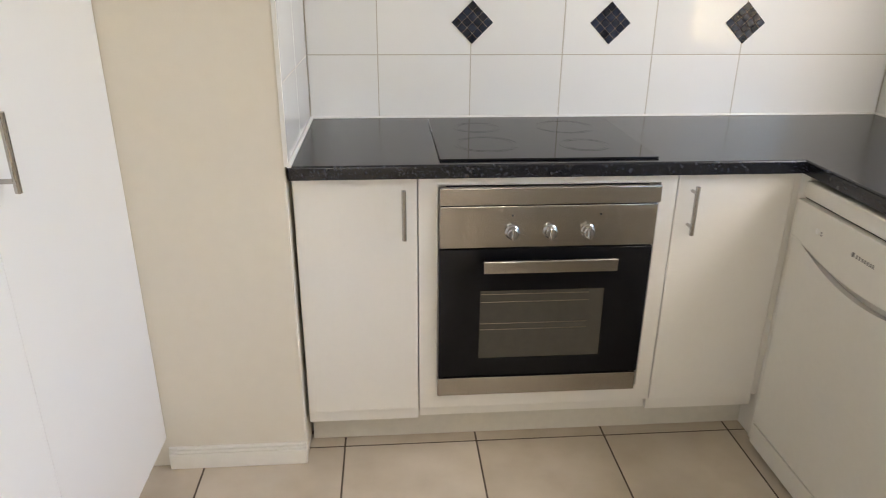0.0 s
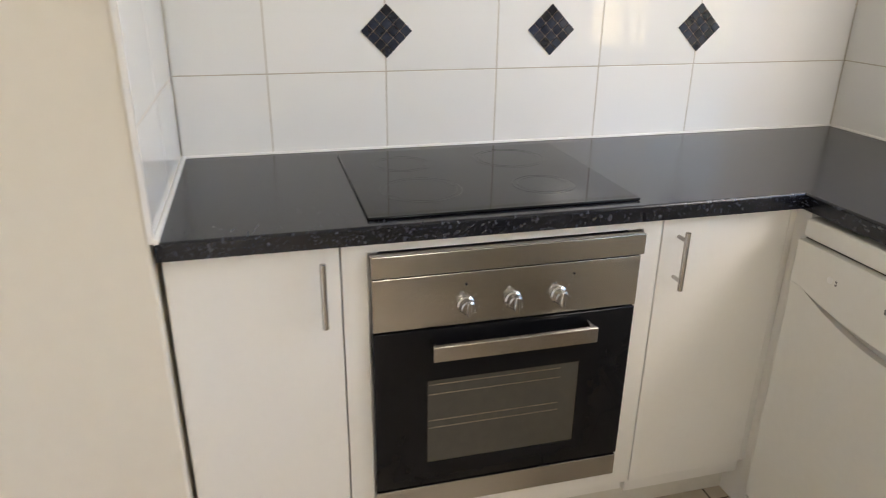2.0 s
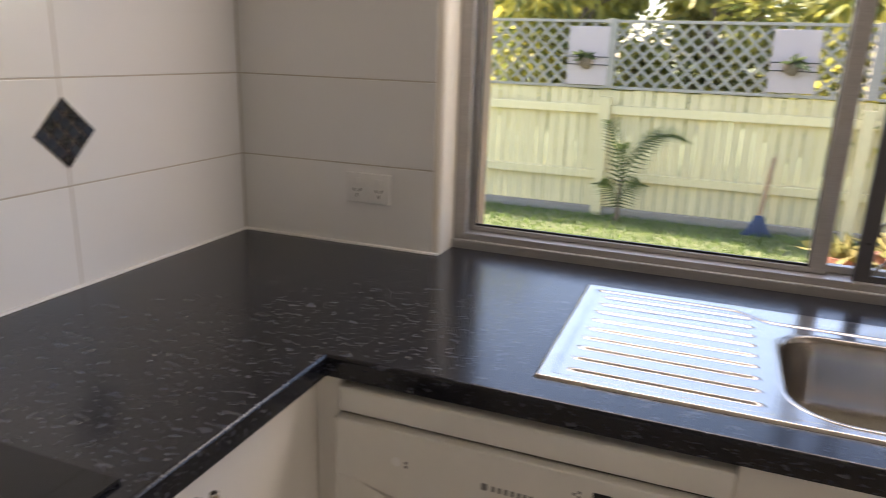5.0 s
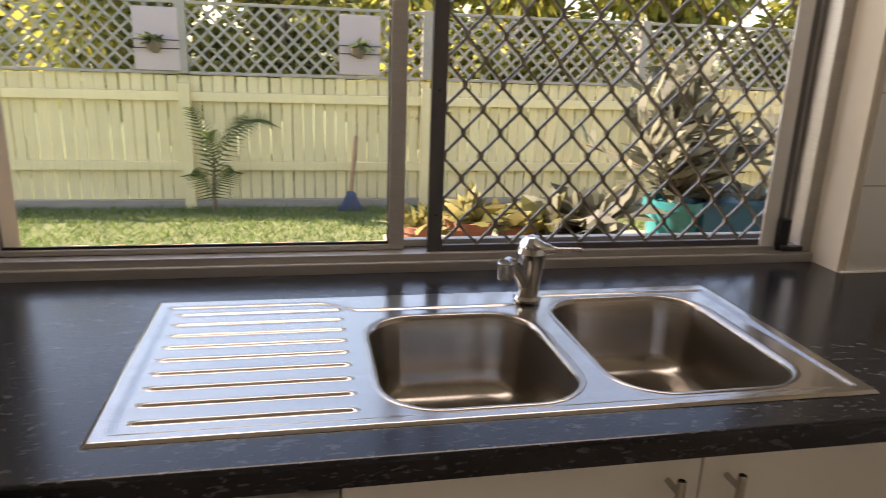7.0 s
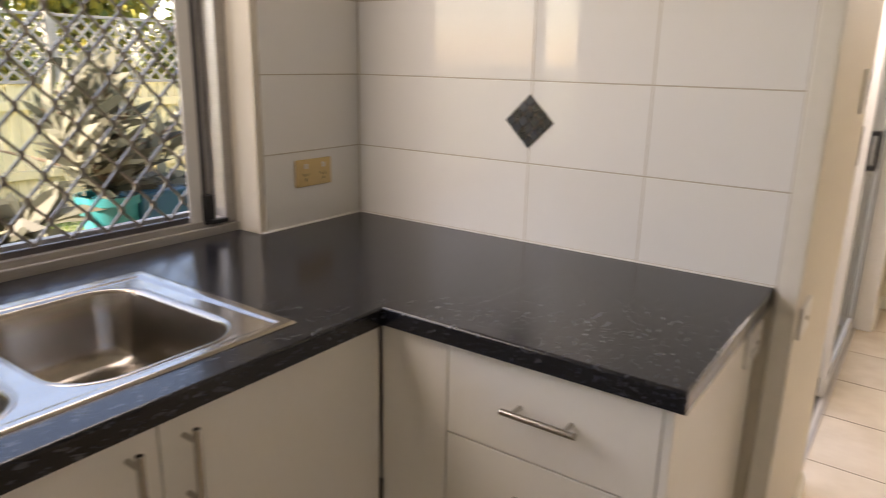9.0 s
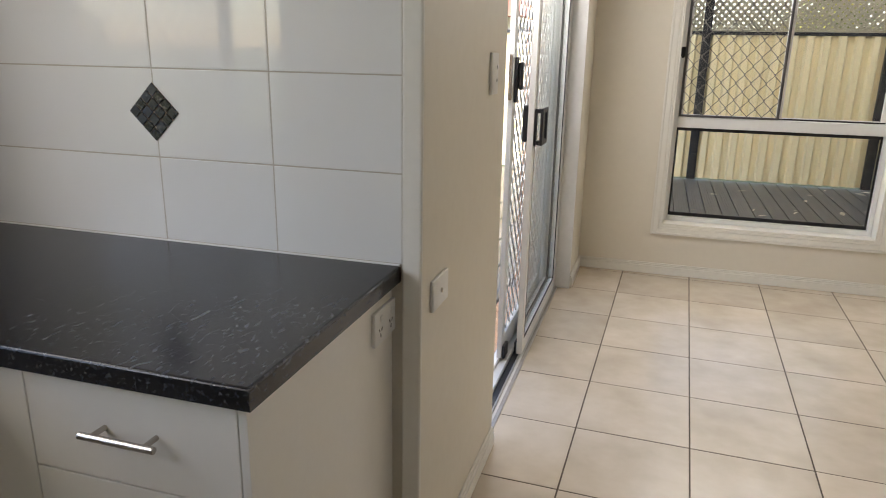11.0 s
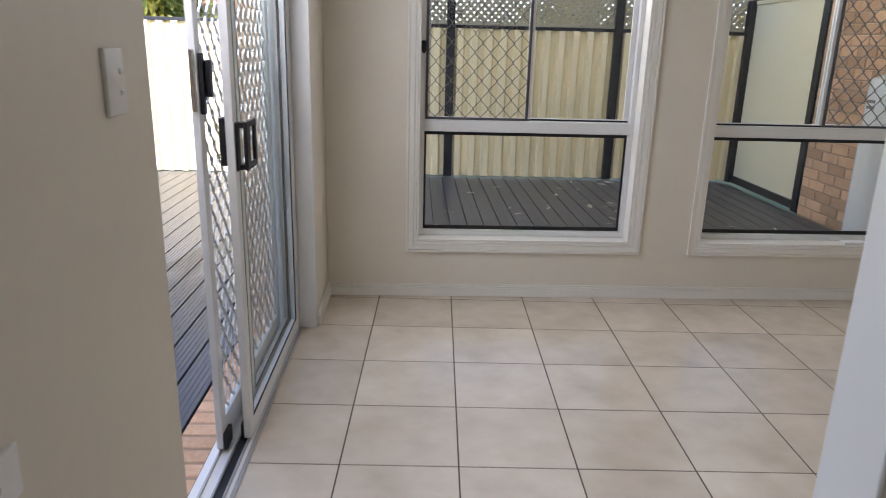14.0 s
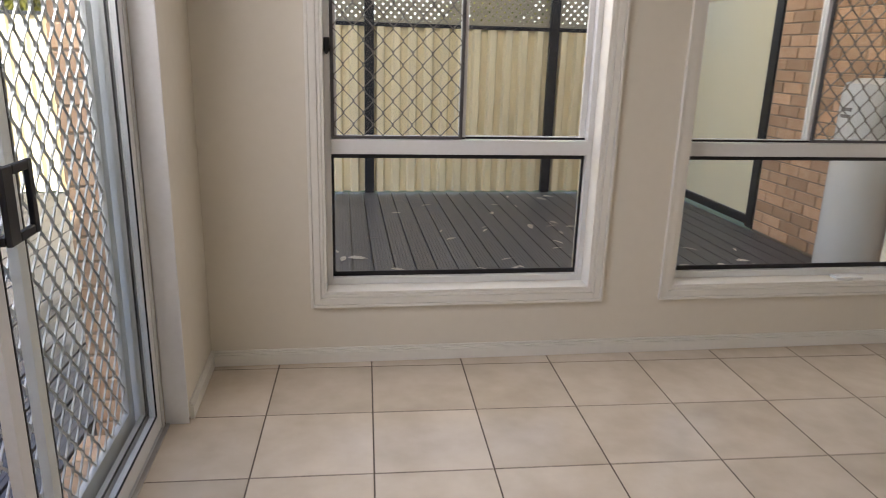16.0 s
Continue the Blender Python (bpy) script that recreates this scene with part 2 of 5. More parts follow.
def thing(name, at, label="", category="", group="", kind=""):
    ob = new(name)
    ob.empty_display_size = 0.05
    ob.location = at
    WORLD[ob] = Matrix.Translation(at)
    return tagged(ob, label, category, group, kind)


def mesh_of(name, bm, mat, smooth=0.35):
    bmesh.ops.recalc_face_normals(bm, faces=bm.faces)
    me = bpy.data.meshes.new(name)
    bm.to_mesh(me)
    bm.free()
    me.materials.append(mat)
    if smooth:
        me.shade_smooth()
        me.set_sharp_from_angle(angle=smooth)
    return me


def part(name, bm, mat, parent=None, label="", smooth=0.35):
    """Links a bmesh drawn in world places as one mesh object under a thing or part."""
    ob = new(name, mesh_of(name, bm, mat, smooth))
    WORLD[ob] = Matrix()
    if parent:
        ob.parent = parent
        ob.matrix_parent_inverse = WORLD[parent].inverted()
    return tagged(ob, label)


def piece(name, me, m, parent):
    ob = new(name, me)
    ob.parent = parent
    ob.matrix_parent_inverse = WORLD[parent].inverted()
    ob.matrix_basis = m
    return ob


def box(x0, x1, y0, y1, z0, z1, bevel=0.0, seg=2, bm=None):
    own = bmesh.new()
    bmesh.ops.create_cube(own, size=1)
    for v in own.verts:
        v.co = Vector((x0 + (v.co.x + 0.5) * (x1 - x0), y0 + (v.co.y + 0.5) * (y1 - y0), z0 + (v.co.z + 0.5) * (z1 - z0)))
    if bevel:
        bmesh.ops.bevel(own, geom=list(own.edges), offset=bevel, segments=seg, profile=0.5, affect="EDGES")
    return join(bm, own)


def join(bm, own, m=None):
    if m is not None:
        bmesh.ops.transform(own, matrix=m, verts=own.verts)
    if bm is None:
        return own
    me = bpy.data.meshes.new("tmp")
    own.to_mesh(me)
    own.free()
    bm.from_mesh(me)
    bpy.data.meshes.remove(me)
    return bm


def rod(a, b, r, bm=None, seg=20, r2=None, bevel=0.0):
    a, b = Vector(a), Vector(b)
    own = bmesh.new()
    bmesh.ops.create_cone(own, cap_ends=True, segments=seg, radius1=r, radius2=r if r2 is None else r2, depth=(b - a).length)
    if bevel:
        caps = [e for e in own.edges if abs(e.verts[0].co.z - e.verts[1].co.z) < 1e-6]
        bmesh.ops.bevel(own, geom=caps, offset=bevel, segments=2, profile=0.5, affect="EDGES")
    turn = (b - a).to_track_quat("Z", "Y").to_matrix().to_4x4()
    return join(bm, own, Matrix.Translation((a + b) / 2) @ turn)


def lathe(profile, centre, bm=None, seg=28):
    own = bmesh.new()
    rings = []
    for r, z in profile:
        rings.append([own.verts.new((centre[0] + r * math.cos(k * math.tau / seg), centre[1] + r * math.sin(k * math.tau / seg), centre[2] + z)) for k in range(seg)])
    for lo, hi in zip(rings, rings[1:]):
        for k in range(seg):
            own.faces.new((lo[k], lo[(k + 1) % seg], hi[(k + 1) % seg], hi[k]))
    own.faces.new(rings[0])
    own.faces.new(rings[-1])
    return join(bm, own)


def loft(rings, bm=None, cap_first=False, cap_last=False):
    own = bmesh.new()
    rows = [[own.verts.new(p) for p in ring] for ring in rings]
    n = len(rows[0])
    for lo, hi in zip(rows, rows[1:]):
        for k in range(n):
            own.faces.new((lo[k], lo[(k + 1) % n], hi[(k + 1) % n], hi[k]))
    if cap_first:
        own.faces.new(rows[0])
    if cap_last:
        own.faces.new(rows[-1])
    return join(bm, own)


def tube(points, r, bm=None, seg=20):
    rings = []
    pts = [Vector(p) for p in points]
    for i, p in enumerate(pts):
        d = (pts[min(i + 1, len(pts) - 1)] - pts[max(i - 1, 0)]).normalized()
        q = d.to_track_quat("Z", "Y")
        rr = r[i] if isinstance(r, (list, tuple)) else r
        rings.append([p + q @ Vector((rr * math.cos(k * math.tau / seg), rr * math.sin(k * math.tau / seg), 0)) for k in range(seg)])
    return loft(rings, bm, True, True)


def slab(us, vs, keep, axis, a, b, bevel=0.0, pick=None):
    """A plate of grid cells pushed from a to b along an axis; keep(u, v) says which cells are solid."""
    own = bmesh.new()

    def at(u, v, w):
        return {"x": (w, u, v), "y": (u, w, v), "z": (u, v, w)}[axis]
    solid = {(i, j) for i in range(len(us) - 1) for j in range(len(vs) - 1) if keep((us[i] + us[i + 1]) / 2, (vs[j] + vs[j + 1]) / 2)}
    made = {}

    def vert(i, j, w):
        if (i, j, w) not in made:
            made[i, j, w] = own.verts.new(at(us[i], vs[j], w))
        return made[i, j, w]
    for i, j in solid:
        for w in (a, b):
            own.faces.new([vert(i, j, w), vert(i + 1, j, w), vert(i + 1, j + 1, w), vert(i, j + 1, w)])
        for di, dj, p, q in ((-1, 0, (i, j), (i, j + 1)), (1, 0, (i + 1, j), (i + 1, j + 1)), (0, -1, (i, j), (i + 1, j)), (0, 1, (i, j + 1), (i + 1, j + 1))):
            if (i + di, j + dj) not in solid:
                own.faces.new([vert(*p, a), vert(*q, a), vert(*q, b), vert(*p, b)])
    bmesh.ops.recalc_face_normals(own, faces=own.faces)
    bmesh.ops.dissolve_limit(own, angle_limit=0.01, verts=own.verts, edges=own.edges)
    if bevel:
        edges = [e for e in own.edges if len(e.link_faces) == 2 and e.calc_face_angle(0) > 1 and e.is_convex and (pick is None or pick((e.verts[0].co + e.verts[1].co) / 2, e.verts[1].co - e.verts[0].co))]
        bmesh.ops.bevel(own, geom=edges, offset=bevel, segments=4, profile=0.5, affect="EDGES")
    return own


def plate(points, axis, a, b, bevel=0.0):
    """A flat outline given in two axes, pushed from a to b along the third."""
    own = bmesh.new()

    def at(u, v, w):
        return {"x": (w, u, v), "y": (u, w, v), "z": (u, v, w)}[axis]
    lo = [own.verts.new(at(u, v, a)) for u, v in points]
    hi = [own.verts.new(at(u, v, b)) for u, v in points]
    own.faces.new(lo)
    own.faces.new(hi)
    n = len(points)
    for k in range(n):
        own.faces.new((lo[k], lo[(k + 1) % n], hi[(k + 1) % n], hi[k]))
    bmesh.ops.recalc_face_normals(own, faces=own.faces)
    if bevel:
        bmesh.ops.bevel(own, geom=[e for e in own.edges if e.calc_face_angle(0) > 1], offset=bevel, segments=2, profile=0.5, affect="EDGES")
    return own


def structure(name, bm, mat, label="", category=""):
    return tagged(part(name, bm, mat, smooth=0.1), label, category, kind="structure")


# ---- plan ----
N, E, S = 7.405, 7.975, 4.643        # tiled faces of the kitchen's north, east and south walls
TOP, H = 0.900, 2.40                 # worktop, ceiling
NIBX, NIBY = 6.020, 6.806            # nib west of the worktop
WY0, WY1 = 5.022, 6.852              # kitchen window opening
PX = 6.762                           # wall face with the switch plates
DX = 6.707                           # dining room east wall
DY = 1.560                           # dining room south wall
DOOR0, DOOR1 = 2.048, 3.825          # sliding door opening
WINS = ((5.013, 6.215), (3.319, 4.620))
WZ0, WZ1 = 0.319, 2.12

structure("wall_north", box(4.9, 8.22, N + 0.006, 7.56, 0, H), PAINT, "cream painted plaster wall behind the hob", "wall")
structure("wall_east_kitchen", slab([4.43, WY0, WY1, 7.56], [0, 0.862, 2.1, H], lambda u, v: not (WY0 < u < WY1 and 0.862 < v < 2.1), "x", E + 0.006, 8.22, 0.016,
          lambda p, d: abs(d.z) > 0.5 and p.x < 8.1 and WY0 - 0.1 < p.y < WY1 + 0.1), PAINT, "cream painted wall with the kitchen window", "wall")
structure("wall_south_kitchen", box(6.921, 8.22, 4.43, S - 0.006, 0, H, 0.006), PAINT, "cream painted wall at the end of the worktop", "wall")
structure("wall_east_dining_1", box(PX, 6.92, DOOR1, S - 0.006, 0, H, 0.008), PAINT, "cream painted wall with switch plates beside the sliding door", "wall")
structure("wall_east_dining_2", box(DX, 6.92, 1.29, DOOR0, 0, H, 0.014, 3), PAINT, "cream painted wall stub with rounded corner", "wall")
structure("wall_east_dining_3", box(DX + 0.03, 6.92, DOOR0 + 0.001, DOOR1 - 0.001, 2.12, H), PAINT, "cream painted wall over the sliding door", "wall")
structure("wall_south_dining", slab([2.6, WINS[1][0], WINS[1][1], WINS[0][0], WINS[0][1], DX - 0.001], [0, WZ0, WZ1, H],
          lambda u, v: not (WZ0 < v < WZ1 and (WINS[0][0] < u < WINS[0][1] or WINS[1][0] < u < WINS[1][1])), "y", 1.29, DY), PAINT, "cream painted wall with two tall windows", "wall")
structure("wall_west_dining", box(2.6, 2.80, DY + 0.001, 4.599, 0, H), PAINT, "plain cream painted wall", "wall")
structure("wall_nib_north", box(5.02, NIBX - 0.006, NIBY, N + 0.005, 0, H, 0.006), PAINT, "cream painted wall nib beside the worktop", "wall")
structure("wall_nib_south", box(2.6, 5.742, 4.600, 4.690, 0, H, 0.006), PAINT, "cream painted end of the wall between kitchen and dining", "wall")
structure("trim_4", box(DX - 0.004, 6.7875, DOOR0 - 0.002, DOOR0 + 0.006, 0.0, 2.118, 0.003), ALU, "white gloss painted door reveal", "trim")
# wall end faced whiter than the wall it closes
structure("trim_3", box(5.7425, 5.748, 4.596, 4.694, 0.0, H - 0.001, 0.002), PANTRY, "white facing on the wall end", "trim")
structure("wall_west_kitchen", box(4.88, 5.0, 4.691, N + 0.005, 0, H), PAINT, "plain cream painted wall", "wall")
structure("ceiling", slab([2.6, PX + 0.2, 8.22], [1.29, 4.43, 7.56], lambda u, v: u < PX + 0.2 or v > 4.43, "z", H + 0.002, H + 0.1), CEILING, "white plasterboard ceiling", "ceiling")
structure("roof", slab([0.0, 2.2, 7.55, 8.8], [0.8, 4.05, 8.2], lambda u, v: u < 7.55 or v > 4.05, "z", H + 0.11, H + 0.26), HOUSEWALL, "flat eaves and roof of the house", "roof")
structure("floor", slab([2.6, 6.92, 8.22], [1.29, 4.43, 7.56], lambda u, v: u < 6.92 or v > 4.43, "z", -0.33, -0.0009), FGROUT, "dark grout bed under the floor tiles", "floor")

# skirting with a stepped top
def skirting(name, x0, x1, y0, y1, face):
    bm = bmesh.new()
    for z0, z1, d in ((0, 0.050, 0.0), (0.051, 0.060, 0.003), (0.061, 0.070, 0.007)):
        a = [x0, x1, y0, y1]
        k = {"+x": 1, "-x": 0, "+y": 3, "-y": 2}[face]
        a[k] += -d if face[0] == "+" else d
        box(*a, z0, z1, 0.0015, 1, bm)
    return structure(name, bm, TRIM, "cream gloss painted skirting board", "skirting")


skirting("baseboard_1", 2.8, DX - 0.001, DY + 0.0005, DY + 0.016, "+y")
skirting("baseboard_2", DX - 0.016, DX - 0.0005, DY + 0.017, DOOR0 - 0.03, "-x")
skirting("baseboard_3", PX - 0.015, PX - 0.0005, DOOR1 + 0.02, S - 0.03, "-x")
skirting("baseboard_4", 5.62, NIBX - 0.006, NIBY - 0.016, NIBY - 0.0005, "-y")
structure("trim_1", box(NIBX - 0.008, NIBX + 0.002, NIBY - 0.003, NIBY + 0.004, 0.9, 1.7), SILICONE, "white tile edge trim", "trim")
structure("trim_2", box(PX - 0.006, 6.8015, S - 0.005, S + 0.008, 0.0, 2.1, 0.005), TRIM, "cream corner trim at the tile edge", "trim")

# ---- windows and the sliding door ----
def grille(name, axis, at, u0, u1, v0, v1, w, h, r, mat, parent):
    """Diamond security grille of wavy strands that meet at nodes."""
    bm = bmesh.new()
    count = int((u1 - u0) / (w / 2))
    step = (u1 - u0) / count
    for k in range(count):
        uc, sign = u0 + (k + 0.5) * step, 1 if k % 2 else -1
        pts = []
        n = int((v1 - v0) / (h / 12))
        for i in range(n + 1):
            v = v0 + (v1 - v0) * i / n
            s = math.asin(max(-1, min(1, math.cos(math.tau * (v - v0) / h)))) / (math.pi / 2)
            s = max(-1, min(1, 1.22 * s))
            pts.append((uc + sign * s * step / 2, v, r * (1.9 if abs(s) > 0.97 else 1.0)))
        rings = []
        for i, (u, v, q) in enumerate(pts):
            a, b = pts[max(0, i - 1)], pts[min(n, i + 1)]
            d = Vector((b[0] - a[0], b[1] - a[1])).normalized()
            side = (d.y * q, -d.x * q)
            ring = []
            for su, dw in ((1, -q), (1, q), (-1, q), (-1, -q)):
                uu, vv = u + side[0] * su, v + side[1] * su
                ring.append((at + dw, uu, vv) if axis == "x" else (uu, at + dw, vv))
            rings.append(ring)
        loft(rings, bm)
    return part(name, bm, mat, parent, "diamond pattern security grille", smooth=1.0)


def rect_frame(axis, a0, a1, u0, u1, v0, v1, wl, wr, wb, wt, bevel=0.002, bm=None):
    """Four mitre-free bars round an opening."""
    bm = bm or bmesh.new()
    for p, q, s, t in ((u0, u0 + wl, v0, v1), (u1 - wr, u1, v0, v1), (u0 + wl, u1 - wr, v0, v0 + wb), (u0 + wl, u1 - wr, v1 - wt, v1)):
        box(*((a0, a1, p, q, s, t) if axis == "x" else (p, q, a0, a1, s, t)), bevel, 2, bm)
    return bm


def pane(name, axis, at, u0, u1, v0, v1, parent):
    ob = part(name, box(*((at - 0.002, at + 0.002, u0, u1, v0, v1) if axis == "x" else (u0, u1, at - 0.002, at + 0.002, v0, v1))), GLASS, parent, "clear glass", smooth=0)
    ob.visible_shadow = False
    return ob


def bolt_row(axis, at, u, vs, parent):
    for v in vs:
        c = (at, u, v) if axis == "x" else (u, at, v)
        d = (c[0] - 0.003, c[1], c[2]) if axis == "x" else (c[0], c[1] + 0.003, c[2])
        part("screw", rod(c, d, 0.0032, seg=8), BLACK, parent)


# kitchen window: fixed light to the north, sash and grille to the south
kw = thing("window_1", (8.1, 5.98, 0.9), "aluminium sliding kitchen window with a diamond security grille", "window", kind="structure")
part("window_frame", rect_frame("x", 8.075, 8.16, WY0, WY1, 0.897, 2.1, 0.032, 0.032, 0.040, 0.04), GREYALU, kw)
part("sill_rail", box(8.062, 8.074, WY0 + 0.001, WY1 - 0.001, 0.897, 0.922, 0.003), GREYALU, kw)
part("sash", rect_frame("x", 8.105, 8.125, 6.01, WY1 - 0.034, 0.938, 2.058, 0.034, 0.012, 0.012, 0.02), GREYALU, kw)
part("sash", rect_frame("x", 8.128, 8.150, WY0 + 0.034, 6.044, 0.938, 2.058, 0.02, 0.034, 0.016, 0.02), GREYALU, kw)
part("glazing_gasket", rect_frame("x", 8.112, 8.118, 6.044, WY1 - 0.046, 0.950, 2.04, 0.003, 0.003, 0.005, 0.003, 0), BLACK, kw)
pane("pane", "x", 8.115, 6.04, WY1 - 0.044, 0.948, 2.04, kw)
screen = part("screen_frame", rect_frame("x", 8.088, 8.100, 5.098, 5.962, 0.925, 2.058, 0.032, 0.032, 0.026, 0.026), BRONZE, kw, "dark aluminium screen frame")
grille("grille", "x", 8.094, 5.128, 5.932, 0.949, 2.03, 0.0785, 0.098, 0.0028, MESH, screen)
part("sash_stile", box(8.080, 8.0875, 5.120, 5.158, 0.924, 2.05, 0.002), ALU, kw, "pale aluminium stile")
bolt_row("x", 8.086, 5.947, (1.02, 1.28, 1.6, 1.9), kw)
latch = part("latch", box(8.066, 8.088, 5.094, 5.122, 0.928, 1.004, 0.003), BLACK, kw, "black plastic latch")
part("latch_lever", box(8.050, 8.068, 5.064, 5.116, 0.930, 0.942, 0.003), BLACK, latch)

# dining windows: fixed lower light, sliding upper light with a grille in one half
def dining_window(name, x0, x1, grille_east):
    w = thing(name, ((x0 + x1) / 2, DY, WZ0), "white aluminium window with a fixed lower pane and a security grille", "window", kind="structure")
    bm = bmesh.new()
    for k, (d, a, b) in enumerate(((0.010, 0.0, 0.014), (0.015, 0.015, 0.044), (0.019, 0.045, 0.058))):
        rect_frame("y", DY + 0.0005, DY + d, x0 - 0.058 + (0.058 - b), x1 + b, WZ0 - b, WZ1 + b, b - a, b - a, b - a, b - a, 0.002, bm)
    part("architrave", bm, TRIM, w, "moulded cream gloss architrave")
    part("reveal_lining", rect_frame("y", 1.455, DY + 0.006, x0 + 0.0005, x1 - 0.0005, WZ0 + 0.0005, WZ1 - 0.0005, 0.012, 0.012, 0.012, 0.012), TRIM, w)
    fx0, fx1, fz0, fz1 = x0 + 0.0125, x1 - 0.0125, WZ0 + 0.0125, WZ1 - 0.0125
    part("window_frame", rect_frame("y", 1.405, 1.47, fx0, fx1, fz0, fz1, 0.024, 0.024, 0.030, 0.03), ALU, w)
    part("transom", box(fx0 + 0.024, fx1 - 0.024, 1.402, 1.476, 0.918, 0.982, 0.003), ALU, w)
    part("gasket", rect_frame("y", 1.434, 1.442, fx0 + 0.025, fx1 - 0.025, fz0 + 0.031, 0.917, 0.011, 0.011, 0.021, 0.020, 0), BLACK, w)
    pane("pane", "y", 1.438, fx0 + 0.024, fx1 - 0.024, fz0 + 0.03, 0.918, w)
    xm = (fx0 + fx1) / 2
    for e, yy in ((True, 1.448), (False, 1.426)):
        a, b = (xm - 0.014, fx1 - 0.025) if e else (fx0 + 0.025, xm + 0.014)
        sash = part("sash", rect_frame("y", yy - 0.008, yy + 0.008, a, b, 0.983, fz1 - 0.032, 0.026, 0.026, 0.014, 0.02), ALU, w)
        pane("pane", "y", yy, a + 0.026, b - 0.026, 0.997, fz1 - 0.052, sash)
        part("bottom_seal", box(a + 0.002, b - 0.002, yy + 0.0085, yy + 0.011, 0.984, 0.992), BLACK, w)
    a, b = (xm + 0.002, fx1 - 0.026) if grille_east else (fx0 + 0.026, xm - 0.002)
    sc = part("screen_frame", rect_frame("y", 1.46, 1.472, a, b, 0.984, fz1 - 0.032, 0.014, 0.014, 0.012, 0.016), BRONZE, w, "dark screen frame")
    grille("grille", "y", 1.466, a + 0.012, b - 0.012, 0.994, fz1 - 0.045, 0.0785, 0.098, 0.0021, MESH, sc)
    hx = b + 0.012 if grille_east else a - 0.012
    lt = part("latch", box(hx - 0.012, hx + 0.012, 1.471, 1.498, 1.335, 1.392, 0.003), BLACK, w, "black plastic latch")
    part("latch_knob", rod((hx, 1.498, 1.334), (hx, 1.508, 1.334), 0.008, seg=10), BLACK, lt)
    bolt_row("y", 1.4725, (a if grille_east else b) + (0.006 if grille_east else -0.006), (1.10, 1.30, 1.50), w)
    return w


dining_window("window_2", *WINS[0], True)
w3 = dining_window("window_3", *WINS[1], False)
chip = part("sill_catch", box(3.62, 3.76, 1.49, 1.55, WZ0 + 0.0126, WZ0 + 0.026, 0.003), PLATE, w3, "loose white plastic catch")

# sliding door: fixed pane, sliding leaf pushed open, security screen
sd = thing("door_1", (6.84, 2.96, 0), "white aluminium sliding glass door, half open, with a security screen", "sliding door", kind="structure")
part("door_frame", rect_frame("x", 6.788, 6.918, DOOR0 + 0.007, DOOR1 - 0.001, -0.012, 2.118, 0.030, 0.030, 0.014, 0.04), ALU, sd)
for xa in (6.8, 6.836, 6.878):
    part("track_rail", box(xa, xa + 0.006, DOOR0 + 0.031, DOOR1 - 0.031, 0.002, 0.014), GREYALU, sd, "worn bare aluminium track")
part("threshold_strip", box(6.772, 6.7875, DOOR0 + 0.002, DOOR1 - 0.002, -0.002, 0.006, 0.002), GREYALU, sd)
part("track_bed", box(6.807, 6.8355, DOOR0 + 0.032, DOOR1 - 0.032, 0.0025, 0.0045), BLACK, sd)


def leaf(name, x0, x1, y0, y1, stile, rail, mat, glass):
    ob = part(name, rect_frame("x", x0, x1, y0, y1, 0.016, 2.075, stile, stile, rail, 0.05), mat, sd)
    if glass:
        pane("pane", "x", (x0 + x1) / 2, y0 + stile - 0.004, y1 - stile + 0.004, 0.016 + rail - 0.004, 2.03, ob)
        part("gasket", rect_frame("x", x0 - 0.001, x0 + 0.004, y0 + stile, y1 - stile, 0.016 + rail, 2.026, 0.005, 0.005, 0.005, 0.005, 0), BLACK, ob)
    return ob


slider = leaf("sliding_leaf", 6.79, 6.816, 2.093, 3.097, 0.046, 0.065, ALU, True)
fixed = leaf("fixed_leaf", 6.828, 6.852, 2.082, 2.890, 0.040, 0.065, ALU, True)
sleaf = leaf("screen_leaf", 6.87, 6.892, 2.118, 3.167, 0.052, 0.10, ALU, False)
grille("grille", "x", 6.881, 2.168, 3.117, 0.112, 2.03, 0.0785, 0.098, 0.0026, WHITEMESH, sleaf)
pull = part("pull_handle", rect_frame("x", 6.756, 6.768, 2.935, 3.070, 0.968, 1.122, 0.022, 0.045, 0.020, 0.020, 0.003), BLACK, slider, "black plastic pull handle")
for z in (0.970, 1.103):
    part("handle_arm", box(6.768, 6.7825, 3.030, 3.070, z, z + 0.018, 0.002), BLACK, pull)
part("handle_plate", box(6.782, 6.7895, 3.051, 3.091, 0.968, 1.122, 0.003), BLACK, pull)
part("outer_handle", box(6.817, 6.838, 3.025, 3.093, 0.985, 1.135, 0.004), BLACK, slider)
lock = part("screen_lock", box(6.856, 6.869, 3.127, 3.157, 1.150, 1.330, 0.004), BLACK, sleaf, "black lock case")
part("lock_lever", box(6.838, 6.856, 3.110, 3.137, 1.20, 1.31, 0.006), BLACK, lock)
part("strike", box(6.874, 6.888, 3.167, 3.177, 1.16, 1.34, 0.002), STEEL, lock)
part("corner_block", box(6.856, 6.8695, 3.095, 3.167, 0.014, 0.075, 0.003), BLACK, sleaf)
part("roller_stop", box(6.819, 6.8275, 3.035, 3.095, 0.0145, 0.07, 0.002), BLACK, slider)

# ---- worktop ----
SX0, SX1, SY0, SY1 = 7.438, 7.915, 5.402, 6.482
BOWLS = ((7.477, 7.868, 5.470, 5.780), (7.474, 7.810, 5.823, 6.124))


def over_bowl(x, y):
    return any(b[0] - 0.004 < x < b[1] + 0.004 and b[2] - 0.004 < y < b[3] + 0.004 for b in BOWLS)


